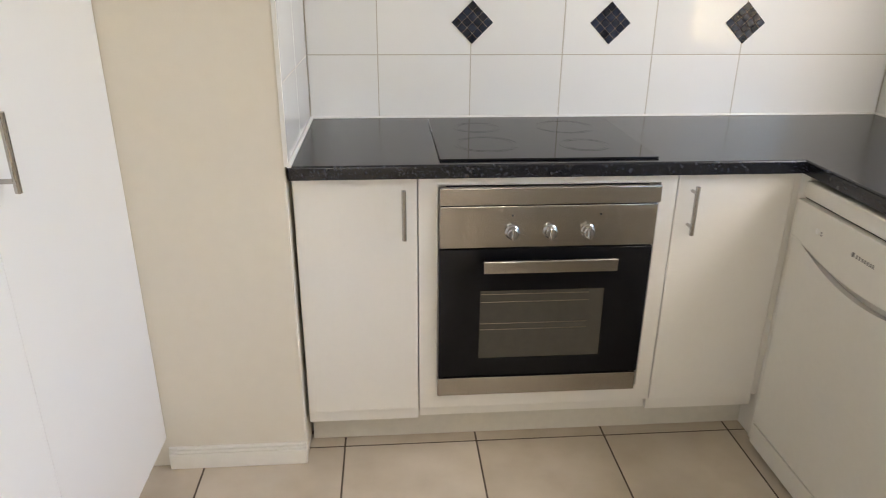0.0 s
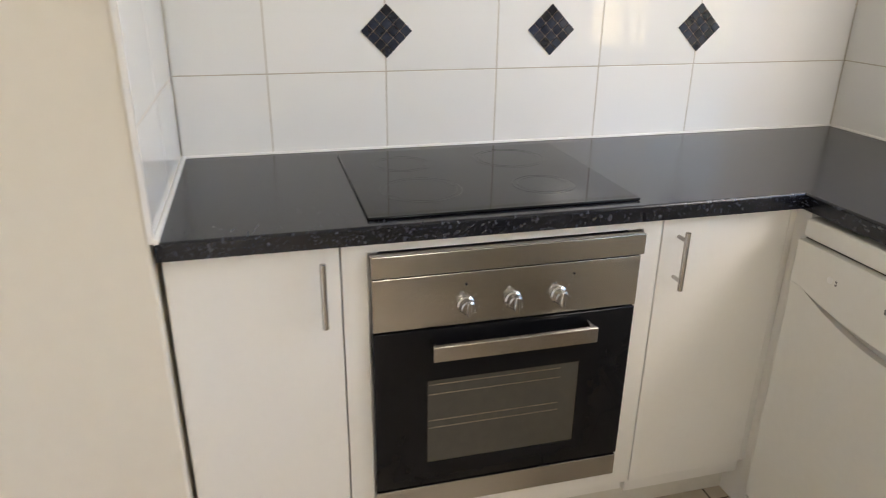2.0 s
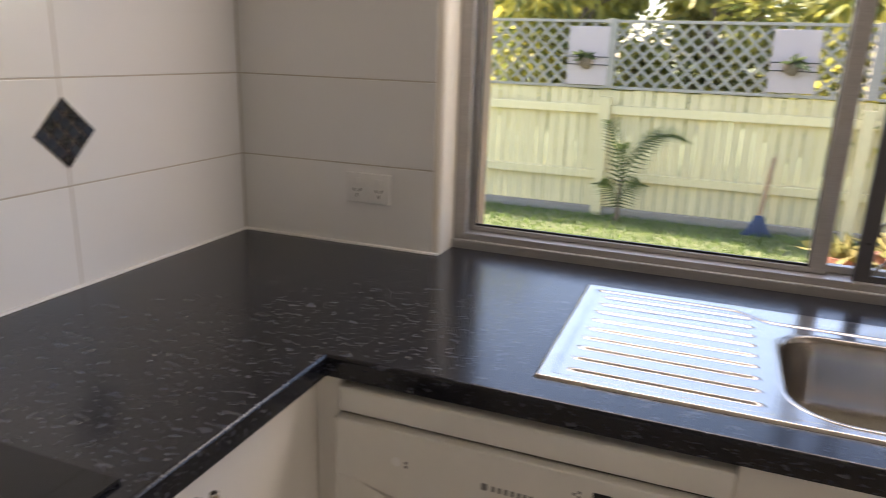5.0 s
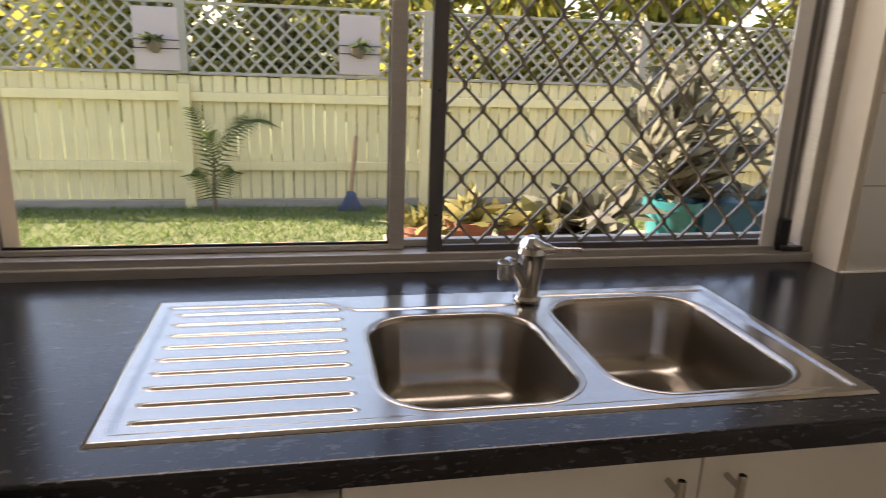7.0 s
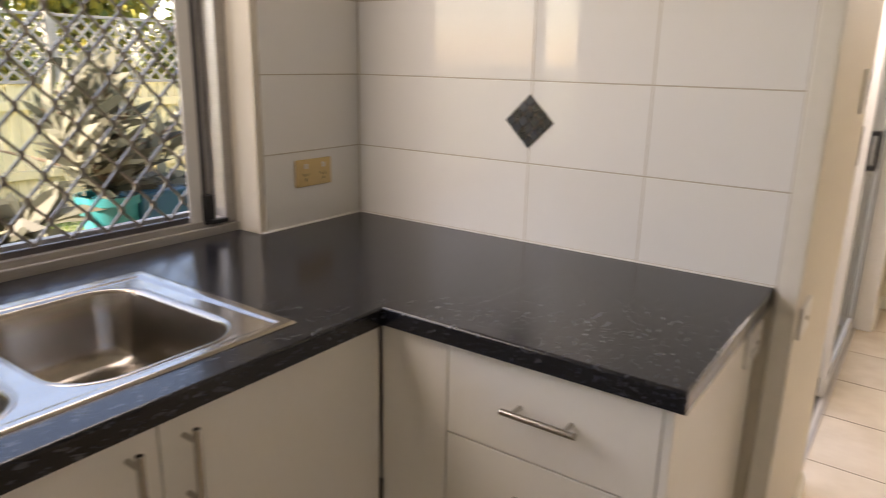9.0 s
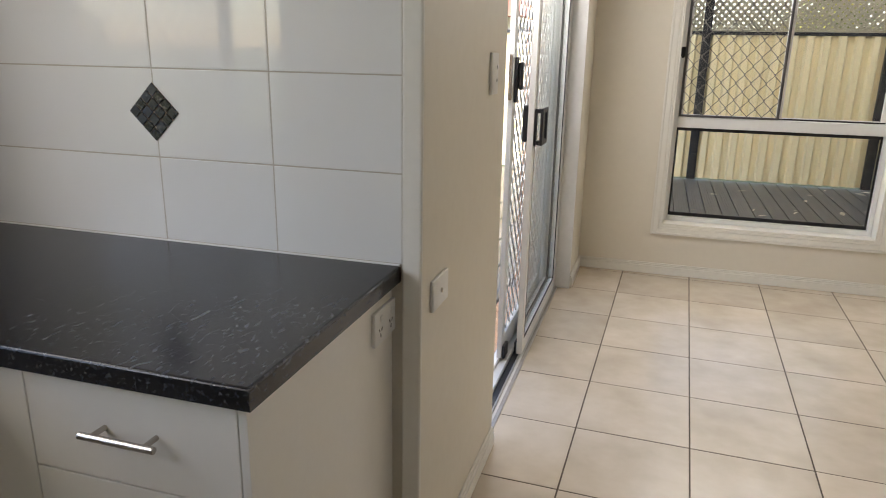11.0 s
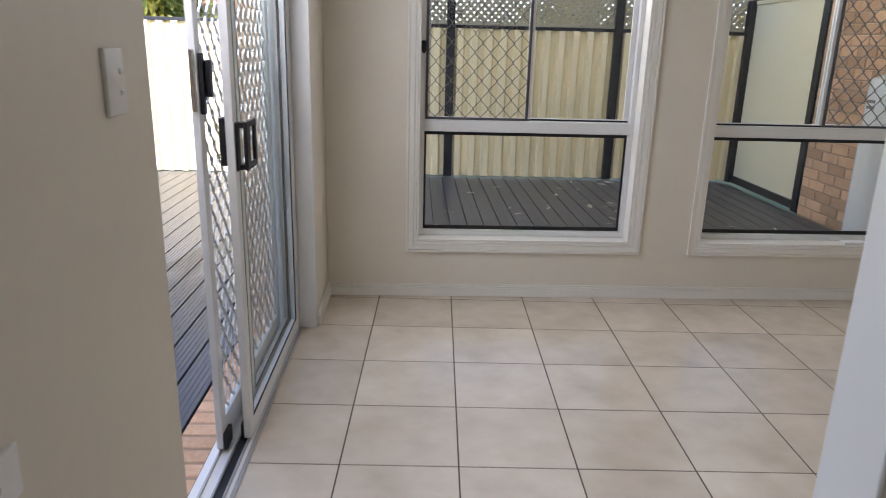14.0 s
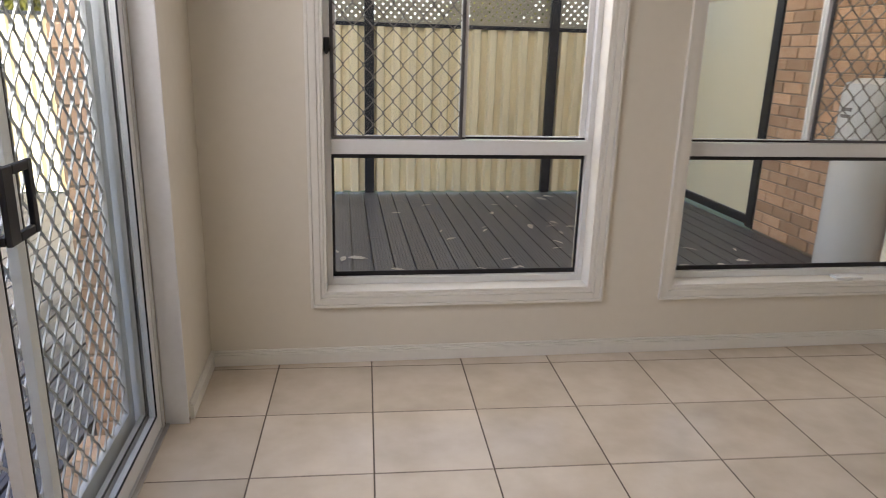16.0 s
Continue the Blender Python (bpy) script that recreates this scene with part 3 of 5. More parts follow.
xs = sorted({NIBX + 0.001, 6.806, 7.372, E - 0.0005, 8.061, *(b[k] + s for b in BOWLS for k, s in ((0, -0.004), (1, 0.004)))})
ys = sorted({S + 0.0005, 5.248, WY0 + 0.002, WY1 - 0.002, 6.805, N - 0.0005, *(b[k] + s for b in BOWLS for k, s in ((2, -0.004), (3, 0.004)))})


def on_top(x, y):
    if over_bowl(x, y):
        return False
    if x > E - 0.0005:
        return WY0 + 0.002 < y < WY1 - 0.002
    return (y > 6.805) or (x > 7.372) or (y < 5.248 and x > 6.806)


wt = tagged(part("worktop", slab(xs, ys, on_top, "z", 0.864, TOP, 0.006, lambda p, d: abs(d.z) < 0.001 and not over_bowl(p.x, p.y) and p.z > 0.89 and p.x < 7.9 and p.y < 7.39 and p.y > 4.65), LAMINATE, smooth=0.1),
            "black speckled laminate worktop in a U shape", "worktop")
for p, q, rad in (((NIBX + 0.002, N - 0.003), (E - 0.002, N - 0.003), 0.005), ((E - 0.003, WY1 + 0.002), (E - 0.003, N - 0.004), 0.005), ((E - 0.003, S + 0.004), (E - 0.003, WY0 - 0.002), 0.004),
                  ((6.808, S + 0.003), (E - 0.003, S + 0.003), 0.003), ((NIBX + 0.004, NIBY), (NIBX + 0.004, N - 0.004), 0.006)):
    part("sealant", rod((*p, TOP + 0.001), (*q, TOP + 0.001), rad, seg=8), SILICONE, wt, "white silicone bead")

# ---- sink and tap ----
sink = thing("kitchen_sink", (7.69, 5.96, TOP), "stainless steel double bowl sink with a ribbed drainer", "sink")


def rounded(x0, x1, y0, y1, r, z, n=8):
    pts = []
    for cx, cy, a in ((x1 - r, y1 - r, 0), (x0 + r, y1 - r, 90), (x0 + r, y0 + r, 180), (x1 - r, y0 + r, 270)):
        for k in range(n + 1):
            t = radians(a + 90 * k / n)
            pts.append((cx + r * math.cos(t), cy + r * math.sin(t), z))
    return pts


def smooth_step(e0, e1, v):
    t = max(0.0, min(1.0, (v - e0) / (e1 - e0)))
    return t * t * (3 - 2 * t)


def deck_height(x, y):
    edge = min(x - SX0, SX1 - x, y - SY0, SY1 - y)
    lip = 0.004 * smooth_step(0, 0.004, edge)
    back = 0.028 + 0.042 * smooth_step(5.77, 5.84, y) * (1 - smooth_step(6.12, 6.20, y))
    inner = min(x - SX0 - 0.018, SX1 - back - x, y - SY0 - 0.022, SY1 - 0.022 - y)
    z = lip - 0.0035 * smooth_step(0, 0.008, inner)
    if 6.150 < y < 6.450:
        ends = smooth_step(6.155, 6.166, y) * (1 - smooth_step(6.426, 6.446, y))
        for k in range(9):
            d = abs(x - (7.488 + k * 0.0455))
            z += 0.0036 * ends * (1 - smooth_step(0.0015, 0.0065, d))
    return TOP + 0.0005 + z


nx, ny = 190, 270
bm = bmesh.new()
gridv = [[bm.verts.new((SX0 + (SX1 - SX0) * i / nx, SY0 + (SY1 - SY0) * j / ny, deck_height(SX0 + (SX1 - SX0) * i / nx, SY0 + (SY1 - SY0) * j / ny))) for j in range(ny + 1)] for i in range(nx + 1)]


def in_bowl(x, y):
    for x0, x1, y0, y1 in BOWLS:
        r = 0.085
        dx, dy = max(x0 + r - x, x - x1 + r, 0), max(y0 + r - y, y - y1 + r, 0)
        if x0 - 0.004 < x < x1 + 0.004 and y0 - 0.004 < y < y1 + 0.004 and math.hypot(dx, dy) < r + 0.004:
            return True
    return False


for i in range(nx):
    for j in range(ny):
        q = [gridv[i][j], gridv[i + 1][j], gridv[i + 1][j + 1], gridv[i][j + 1]]
        if not all(in_bowl(v.co.x, v.co.y) for v in q):
            bm.faces.new(q)
part("drainer_deck", bm, SINKSTEEL, sink, "polished ribbed steel deck", smooth=1.2)
for x0, x1, y0, y1 in BOWLS:
    rings = [rounded(x0 - a, x1 + a, y0 - a, y1 + a, 0.085 + a, TOP + z) for a, z in ((0.008, 0.0006), (0.006, 0.0022), (0.0, 0.0022), (-0.004, 0.0), (-0.007, -0.008), (-0.014, -0.10), (-0.020, -0.128), (-0.036, -0.144), (-0.06, -0.149))]
    # the bowl's shade is in its darker steel colour
    bw = part("bowl", loft(rings, None, False, True), SHADEDBOWL, sink, smooth=1.2)
    cx, cy = (x0 + x1) / 2, (y0 + y1) / 2
    part("plug_waste", lathe([(0.0, -0.1485), (0.036, -0.1485), (0.040, -0.146), (0.042, -0.1485)], (cx, cy, TOP)), CHROME, bw)

tap = thing("mixer_tap", (7.863, 5.805, TOP + 0.004), "chrome single lever mixer tap on the sink", "tap")
TX, TY, TZ = 7.863, 5.805, TOP + 0.0046
part("base_ring", lathe([(0.0, 0), (0.026, 0), (0.027, 0.004), (0.024, 0.010), (0.0, 0.010)], (TX, TY, TZ)), CHROME, tap)
part("tap_body", tube([(TX, TY, TZ + 0.008), (TX - 0.001, TY, TZ + 0.03), (TX - 0.004, TY, TZ + 0.06), (TX - 0.006, TY, TZ + 0.088)], [0.021, 0.021, 0.024, 0.027], seg=28), CHROME, tap)
part("spout", tube([(TX - 0.002, TY + 0.006, TZ + 0.02), (TX - 0.016, TY + 0.022, TZ + 0.052), (TX - 0.030, TY + 0.040, TZ + 0.078), (TX - 0.044, TY + 0.056, TZ + 0.086), (TX - 0.056, TY + 0.066, TZ + 0.086)], [0.010, 0.012, 0.013, 0.014, 0.013], seg=24), CHROME, tap)
part("aerator", rod((TX - 0.050, TY + 0.062, TZ + 0.092), (TX - 0.050, TY + 0.062, TZ + 0.060), 0.0155, seg=24, bevel=0.002), CHROME, tap)
lev = part("lever", tube([(TX - 0.012, TY + 0.018, TZ + 0.118), (TX - 0.010, TY + 0.008, TZ + 0.113), (TX - 0.012, TY - 0.016, TZ + 0.104), (TX - 0.018, TY - 0.045, TZ + 0.102), (TX - 0.024, TY - 0.092, TZ + 0.104)], [0.012, 0.020, 0.015, 0.006, 0.004], seg=24), CHROME, tap)
part("cap", lathe([(0.0, 0.088), (0.0275, 0.088), (0.028, 0.096), (0.024, 0.106), (0.0, 0.112)], (TX - 0.007, TY, TZ)), CHROME, tap)

# ---- cabinets ----
def bar_handle(a, b, out, parent, label="satin nickel bar handle"):
    """A bar on two posts; out is the way away from the door."""
    a, b, out = Vector(a), Vector(b), Vector(out)
    d = (b - a).normalized()
    h = part("handle", rod(a + out * 0.032 - d * 0.021, b + out * 0.032 + d * 0.021, 0.006, bevel=0.0015), NICKEL, parent, label)
    for p in (a, b):
        part("handle_post", rod(p, p + out * 0.030, 0.0045), NICKEL, h)
    return h


def cabinet(name, label, body, doors, kick, group="kitchen base cabinets"):
    x0, x1, y0, y1, z0, z1 = body
    c = thing(name, ((x0 + x1) / 2, (y0 + y1) / 2, 0), label, "cabinet", group)
    part("body", box(*body), CAB, c)
    if kick:
        part("kickboard", box(*kick), KICK, c, "cream laminate kickboard")
    for d in doors:
        nm, rng, ha, hb, out = d
        ob = part(nm, box(*rng, 0.0015), CAB, c)
        if ha:
            bar_handle(ha, hb, out, ob)
    return c


FY, FX = 6.830, 7.392      # door faces of the north and east runs
cabinet("base_cabinet", "cream laminate base cabinet with a single door", (NIBX + 0.002, 6.345, FY + 0.0185, 7.39, 0.105, 0.863),
        [("door", (NIBX + 0.006, 6.3445, FY, FY + 0.018, 0.152, 0.858), (6.309, FY, 0.719), (6.309, FY, 0.815), (0, -1, 0))],
        (NIBX + 0.002, 6.346, 6.908, 6.923, 0.0005, 0.15))
ovc = cabinet("oven_cabinet", "cream laminate cabinet housing the built-in oven", (6.349, 7.041, FY + 0.03, 7.39, 0.105, 0.863), [],
              (6.3465, 7.0425, 6.908, 6.923, 0.0005, 0.15))
part("surround", slab([6.3475, 6.399, 6.996, 7.0415], [0.152, 0.203, 0.838, 0.858], lambda u, v: not (6.399 < u < 6.996 and 0.203 < v < 0.838), "y", FY, FY + 0.018, 0.0015), CAB, ovc, "cream panel around the oven")
cabinet("base_cabinet", "cream laminate corner base cabinet with a single door", (7.045, 7.38, FY + 0.0185, 7.39, 0.105, 0.863),
        [("door", (7.0445, 7.3665, FY, FY + 0.018, 0.152, 0.858), (7.085, FY, 0.717), (7.085, FY, 0.813), (0, -1, 0)),
         ("filler_panel", (7.3685, 7.408, FY + 0.002, FY + 0.018, 0.152, 0.858), None, None, None),
         ("kick_return", (7.390, 7.408, 6.8325, 6.9075, 0.0005, 0.15), None, None, None),
         ("filler_panel", (7.384, 7.408, 6.7855, FY + 0.001, 0.0005, 0.858), None, None, None)],
        (7.043, 7.42, 6.908, 6.923, 0.0005, 0.15))
cabinet("sink_cabinet", "cream laminate sink cabinet with two doors", (FX + 0.0185, 7.96, 5.236, 6.178, 0.105, 0.735),
        [("door", (FX, FX + 0.018, 5.7075, 6.1835, 0.152, 0.858), (FX, 5.754, 0.724), (FX, 5.754, 0.820), (-1, 0, 0)),
         ("door", (FX, FX + 0.018, 5.2355, 5.7045, 0.152, 0.858), (FX, 5.667, 0.724), (FX, 5.667, 0.820), (-1, 0, 0))],
        (7.462, 7.477, 5.236, 6.178, 0.0005, 0.15))
FS = 5.228
drw = thing("drawer_cabinet", (7.05, 5.0, 0), "cream laminate drawer unit at the worktop end", "cabinet", "kitchen base cabinets")
part("body", box(6.842, 7.385, S + 0.006, FS - 0.0185, 0.105, 0.863), CAB, drw)
part("end_panel", box(6.826, 6.8405, S + 0.003, FS - 0.0005, 0.0005, 0.863, 0.001), CAB, drw, "cream laminate end panel")
part("filler_panel", box(7.2365, 7.3905, FS - 0.018, FS, 0.152, 0.858, 0.001), CAB, drw)
part("kickboard", box(6.842, 7.39, 5.170, 5.185, 0.0005, 0.15), KICK, drw)
for z0, z1 in ((0.682, 0.858), (0.506, 0.679), (0.330, 0.503), (0.152, 0.327)):
    d = part("drawer_front", box(6.8425, 7.2335, FS - 0.018, FS, z0, z1, 0.0015), CAB, drw)
    zz = z1 - 0.080
    bar_handle((7.083, FS, zz), (6.987, FS, zz), (0, 1, 0), d)

pan = thing("pantry_cupboard", (5.3, 6.28, 0), "tall white laminate pantry cupboard with two doors", "cupboard")
part("body", box(5.02, 5.597, 5.77, NIBY - 0.002, 0.10, 2.12), PANTRY, pan)
part("kickboard", box(5.02, 5.553, 5.77, NIBY - 0.002, 0.0005, 0.0995), PANTRY, pan)
for y0, y1, hy in ((6.2345, NIBY - 0.004, 6.272), (5.772, 6.2335, 6.197)):
    d = part("door", box(5.5975, 5.618, y0, y1, 0.103, 2.118, 0.0015), PANTRY, pan)
    bar_handle((5.618, hy, 1.027), (5.618, hy, 1.123), (1, 0, 0), d)

# ---- hob and oven ----
hob = thing("cooktop", (6.71, 7.1, TOP), "black glass ceramic cooktop set on the worktop", "cooktop")
glass = part("glass_plate", box(6.403, 6.985, 6.838, 7.345, TOP + 0.0006, TOP + 0.006, 0.002), BLACKGLASS, hob)
for cx, cy, r in ((6.545, 7.00, 0.09), (6.545, 7.215, 0.07), (6.822, 7.215, 0.09), (6.822, 6.98, 0.07)):
    bm = bmesh.new()
    for rr in (r, r - 0.012):
        loft([[(cx + q * math.cos(k * math.tau / 48), cy + q * math.sin(k * math.tau / 48), TOP + 0.0063) for k in range(48)] for q in (rr - 0.0012, rr + 0.0012)], bm)
    part("heating_ring", bm, HOBRING, glass, "faint grey printed ring")

OX0, OX1, OY = 6.402, 6.993, 6.815
oven = thing("built_in_oven", (6.708, 7.0, 0.21), "stainless steel built-in oven with a black glass door", "oven")
part("oven_body", box(OX0 + 0.02, OX1 - 0.02, FY + 0.001, 7.3, 0.21, 0.828), BLACK, oven)
part("vent_trim", box(OX0, OX1, OY - 0.006, FY - 0.0008, 0.788, 0.835, 0.002), STEEL, oven, "brushed steel strip")
# black strip fills the slot, so its shade is in the colour
part("shadow_gap", box(OX0 + 0.004, OX1 - 0.004, OY + 0.008, FY - 0.001, 0.776, 0.7875), BLACK, oven)
cp = part("control_panel", box(OX0 + 0.001, OX1 - 0.004, OY, FY - 0.0008, 0.666, 0.7835, 0.002), STEEL, oven, "brushed steel fascia")
for k in range(3):
    cx, cz = 6.597 + k * 0.103, 0.711
    kb = part("knob", lathe([(0, 0), (0.019, 0), (0.0195, 0.004), (0.0165, 0.007), (0.0155, 0.020), (0.013, 0.023), (0, 0.023)], (0, 0, 0)), CHROME, cp, "chrome rotary knob")
    kb.matrix_basis = pose(cx, OY - 0.0003, cz, 90, 0, 0)
    WORLD[kb] = kb.matrix_basis.copy()
    grip = part("grip", box(-0.0045, 0.0045, -0.0165, 0.0165, 0.019, 0.030, 0.002), CHROME, kb)
    grip.matrix_parent_inverse = Matrix()
    for a in range(-135, 136, 30 if k != 1 else 90):
        t = radians(a + 90)
        mx, mz = cx + 0.030 * math.cos(t), cz + 0.030 * math.sin(t)
        part("dial_mark", box(mx - 0.0012, mx + 0.0012, OY - 0.0006, OY + 0.001, mz - 0.0012, mz + 0.0012), PRINT, cp)
for cx in (6.597, 6.835):
    part("indicator_lamp", rod((cx, OY - 0.001, 0.757), (cx, OY + 0.002, 0.757), 0.003, seg=10), BLACK, cp)
dr = part("oven_door", slab([OX0, 6.516, 6.867, OX1 - 0.006], [0.266, 0.324, 0.538, 0.6625], lambda u, v: not (6.516 < u < 6.867 and 0.324 < v < 0.538), "y", OY - 0.002, FY - 0.001, 0.002), BLACKGLASS, oven, "black glass door")
part("door_window", box(6.517, 6.866, OY + 0.0005, OY + 0.004, 0.325, 0.537), OVENGLASS, dr, "smoky glass window")
for z in (0.526, 0.502, 0.435, 0.416):
    part("rack_wire", box(6.519, 6.822, OY - 0.0006, OY + 0.002, z, z + 0.0022), STEEL, dr, "pale wire shelf edge")
hb = part("door_handle", box(6.518, 6.881, OY - 0.046, OY - 0.034, 0.609, 0.644, 0.002), STEEL, dr, "brushed steel bar handle")
for cx in (6.519, 6.871):
    part("handle_arm", box(cx, cx + 0.009, OY - 0.036, OY - 0.0022, 0.612, 0.641, 0.002), STEEL, hb)
part("bottom_trim", box(OX0 - 0.003, OX1 - 0.008, OY - 0.004, FY - 0.0008, 0.2035, 0.262, 0.002), STEEL, oven, "brushed steel strip")

# ---- dishwasher ----
DWX, DW0, DW1 = 7.362, 6.186, 6.782
dw = thing("dishwasher", (7.65, 6.48, 0), "white enamel dishwasher under the worktop", "dishwasher")
part("body", box(7.41, 7.95, DW0 + 0.002, DW1 - 0.002, 0.02, 0.845), APPLIANCE, dw)
part("top_rail", box(DWX + 0.006, 7.4095, DW0, DW1, 0.808, 0.852, 0.006, 3), APPLIANCE, dw)
# dark strip carries the shade of the gap below the rail
part("rail_gap", box(DWX + 0.014, 7.4095, DW0 + 0.002, DW1 - 0.002, 0.804, 0.8078), DARKGAP, dw)


def scoop(y):
    k = (y - (DW0 + DW1) / 2) / ((DW1 - DW0) / 2 - 0.03)
    return 0.700 - 0.062 * max(0.0, 1 - k * k)


arc = [DW0 + 0.03 + (DW1 - DW0 - 0.06) * i / 24 for i in range(25)]
pnl = part("control_panel", plate([(DW0, 0.700)] + [(y, 0.7005 - 0.6 * (0.700 - scoop(y))) for y in arc] + [(DW1, 0.700), (DW1, 0.8038), (DW0, 0.8038)], "x", DWX - 0.006, 7.4095, 0.003), APPLIANCE, dw, "white fascia with buttons")
part("door", plate([(DW0, 0.089)] + [(DW1, 0.089), (DW1, 0.6995)] + [(y, scoop(y) - 0.0005) for y in reversed(arc)] + [(DW0, 0.6995)], "x", DWX, 7.4095, 0.0012), APPLIANCE, dw)
# shade under the fascia's curve is put into this grey face
part("handle_recess", plate([(y, 0.6995 - 0.6 * (0.700 - scoop(y))) for y in arc[1:-1]] + [(y, scoop(y) + 0.0005) for y in reversed(arc[1:-1])], "x", DWX + 0.016, 7.4095), RECESS, dw, "curved finger recess with its shade put into a grey colour")
part("kick_plate", box(DWX - 0.002, 7.4095, DW0 + 0.001, DW1 - 0.001, 0.018, 0.0845, 0.004), APPLIANCE, dw)
part("foot_strip", box(7.38, 7.4095, DW0 + 0.01, DW1 - 0.01, 0.0005, 0.0175), BLACK, dw)
FXP = DWX - 0.0066
part("display", box(FXP, FXP + 0.002, 6.340, 6.366, 0.762, 0.782), BLACK, pnl, "small black display")
bm = bmesh.new()
for k, y in enumerate((6.512, 6.502, 6.492, 6.482, 6.472, 6.463, 6.454)):
    box(FXP, FXP + 0.002, y - 0.0025, y + 0.0025, 0.741, 0.750, 0, 2, bm)
box(FXP, FXP + 0.002, 6.521, 6.531, 0.740, 0.752, 0.002, 2, bm)
part("logo_bars", bm, PRINT, pnl, "grey printed logo bars")
pb = part("power_button", rod((FXP, 6.672, 0.750), (FXP + 0.004, 6.672, 0.750), 0.008, seg=18), PLATE, pnl)
for y, z in ((6.655, 0.752), (6.655, 0.745), (6.385, 0.776), (6.385, 0.768), (6.392, 0.772), (6.325, 0.772), (6.308, 0.772), (6.292, 0.772), (6.276, 0.772), (6.30, 0.755), (6.262, 0.755), (6.375, 0.752)):
    part("icon", box(FXP, FXP + 0.002, y - 0.0025, y + 0.0025, z - 0.0022, z + 0.0022), PRINT, pnl)
for y in (6.325, 6.285, 6.245):
    part("button", rod((FXP - 0.001, y, 0.748), (FXP + 0.004, y, 0.748), 0.006, seg=16), PLATE, pnl)

# ---- sockets and switches ----
def outlet(name, label, face, centre, w, h, mat, rockers, pins, vertical=False, category="power socket"):
    """Wall plate drawn facing +x at the origin, then turned to its wall."""
    o = thing(name, (0, 0, 0), label, category)
    pl = part("plate", box(0.0, 0.009, -w / 2, w / 2, -h / 2, h / 2, 0.003, 3), mat, o)
    spots = [-w / 4, w / 4]
    if rockers:
        for s in spots:
            cy, cz = (0, s) if vertical else (s, 0)
            part("rocker", box(0.009, 0.012, *((cy + 0.012, cy + 0.026) if vertical else (cy - 0.005, cy + 0.005)), *((cz - 0.005, cz + 0.005) if vertical else (h * 0.16, h * 0.16 + 0.014)), 0.0015), PLATE, pl, "white rocker")
    if pins:
        for s in spots:
            cy, cz = (-0.008, s) if vertical else (s, -h * 0.12)
            bm = bmesh.new()
            for dy, dz, turn in ((-0.007, 0.004, 30), (0.007, 0.004, -30), (0, -0.009, 0)):
                own = box(0.0088, 0.0096, -0.0014, 0.0014, -0.0042, 0.0042)
                join(bm, own, pose(0, cy + dy, cz + dz, turn, 0, 0))
            # slots are thin dark blocks, the shade of the holes in their colour
            part("pin_slots", bm, DARKGAP, pl)
    o.matrix_basis = pose(*centre, 0, 0, {"+x": 0, "-x": 180, "+y": 90, "-y": -90}[face])
    return o


outlet("power_socket", "white double power socket on the tiled wall", "-x", (E, 7.036, 1.046), 0.116, 0.074, PLATE, True, True)
outlet("power_socket", "yellowed double power socket on the tiled wall", "-x", (E, 4.836, 1.043), 0.130, 0.074, YELLOWED, True, True)
outlet("power_socket", "white double power socket on the cabinet end panel", "-x", (6.826, 4.706, 0.790), 0.118, 0.076, PLATE, True, True)
jack = outlet("aerial_socket", "white aerial wall plate with one outlet", "-x", (PX, 4.510, 0.806), 0.120, 0.076, PLATE, False, False, category="wall plate")
part("outlet_hole", rod((0.0085, 0, 0), (0.0125, 0, 0), 0.006, seg=12), NICKEL, jack).matrix_parent_inverse = Matrix()
outlet("light_switch", "white wall switch plate with two rockers", "-x", (PX, 4.012, 1.291), 0.074, 0.116, PLATE, True, False, True, "light switch")

# ---- outside: ground, deck, fences ----
GZ, DZ = -0.33, -0.03
structure("ground", box(-400, 400, -400, 400, GZ - 0.3, GZ), SOIL, "green lawn and soil", "ground")

deck = thing("deck", (6.0, -0.5, DZ), "charcoal grooved timber deck with fallen leaves", "deck", kind="structure")
# one solid black bed; its colour gives the shade between boards
part("gap_shade_bed", slab([2.75, 6.91, 9.3], [-2.38, 1.20, 4.31], lambda u, v: u > 6.91 or v < 1.20, "z", GZ + 0.001, DZ - 0.035), BLACK, deck)

# south fence of ribbed steel sheet
FYS = -2.42
sf = thing("steel_fence", (6.0, FYS, DZ), "cream ribbed steel fence with dark posts and lattice on top", "fence", kind="structure")


def ribbed(u0, u1, axis, at, z0, z1, pitch=0.152, depth=0.044, sign=1):
    """Trapezoid-ribbed sheet."""
    own = bmesh.new()
    line = []
    n = max(1, int(round((u1 - u0) / pitch)))
    p = (u1 - u0) / n
    for k in range(n):
        for f, d in ((0.0, 0), (0.30, 0), (0.42, 1), (0.80, 1), (0.92, 0)):
            line.append((u0 + (k + f) * p, at + sign * d * depth))
    line.append((u1, at))
    back = [(u, w - sign * 0.002) for u, w in line]

    def put(u, w, z):
        return own.verts.new((u, w, z) if axis == "y" else (w, u, z))
    rows = [[put(u, w, z) for u, w in seq] for seq, z in ((line, z0), (line, z1), (back, z1), (back, z0))]
    for a, b in ((0, 1), (1, 2), (2, 3), (3, 0)):
        for k in range(len(line) - 1):
            own.faces.new((rows[a][k], rows[a][k + 1], rows[b][k + 1], rows[b][k]))
    return own


posts = (2.60, 4.08, 5.87, 7.55, 9.16, 10.9, 12.6, 14.0)
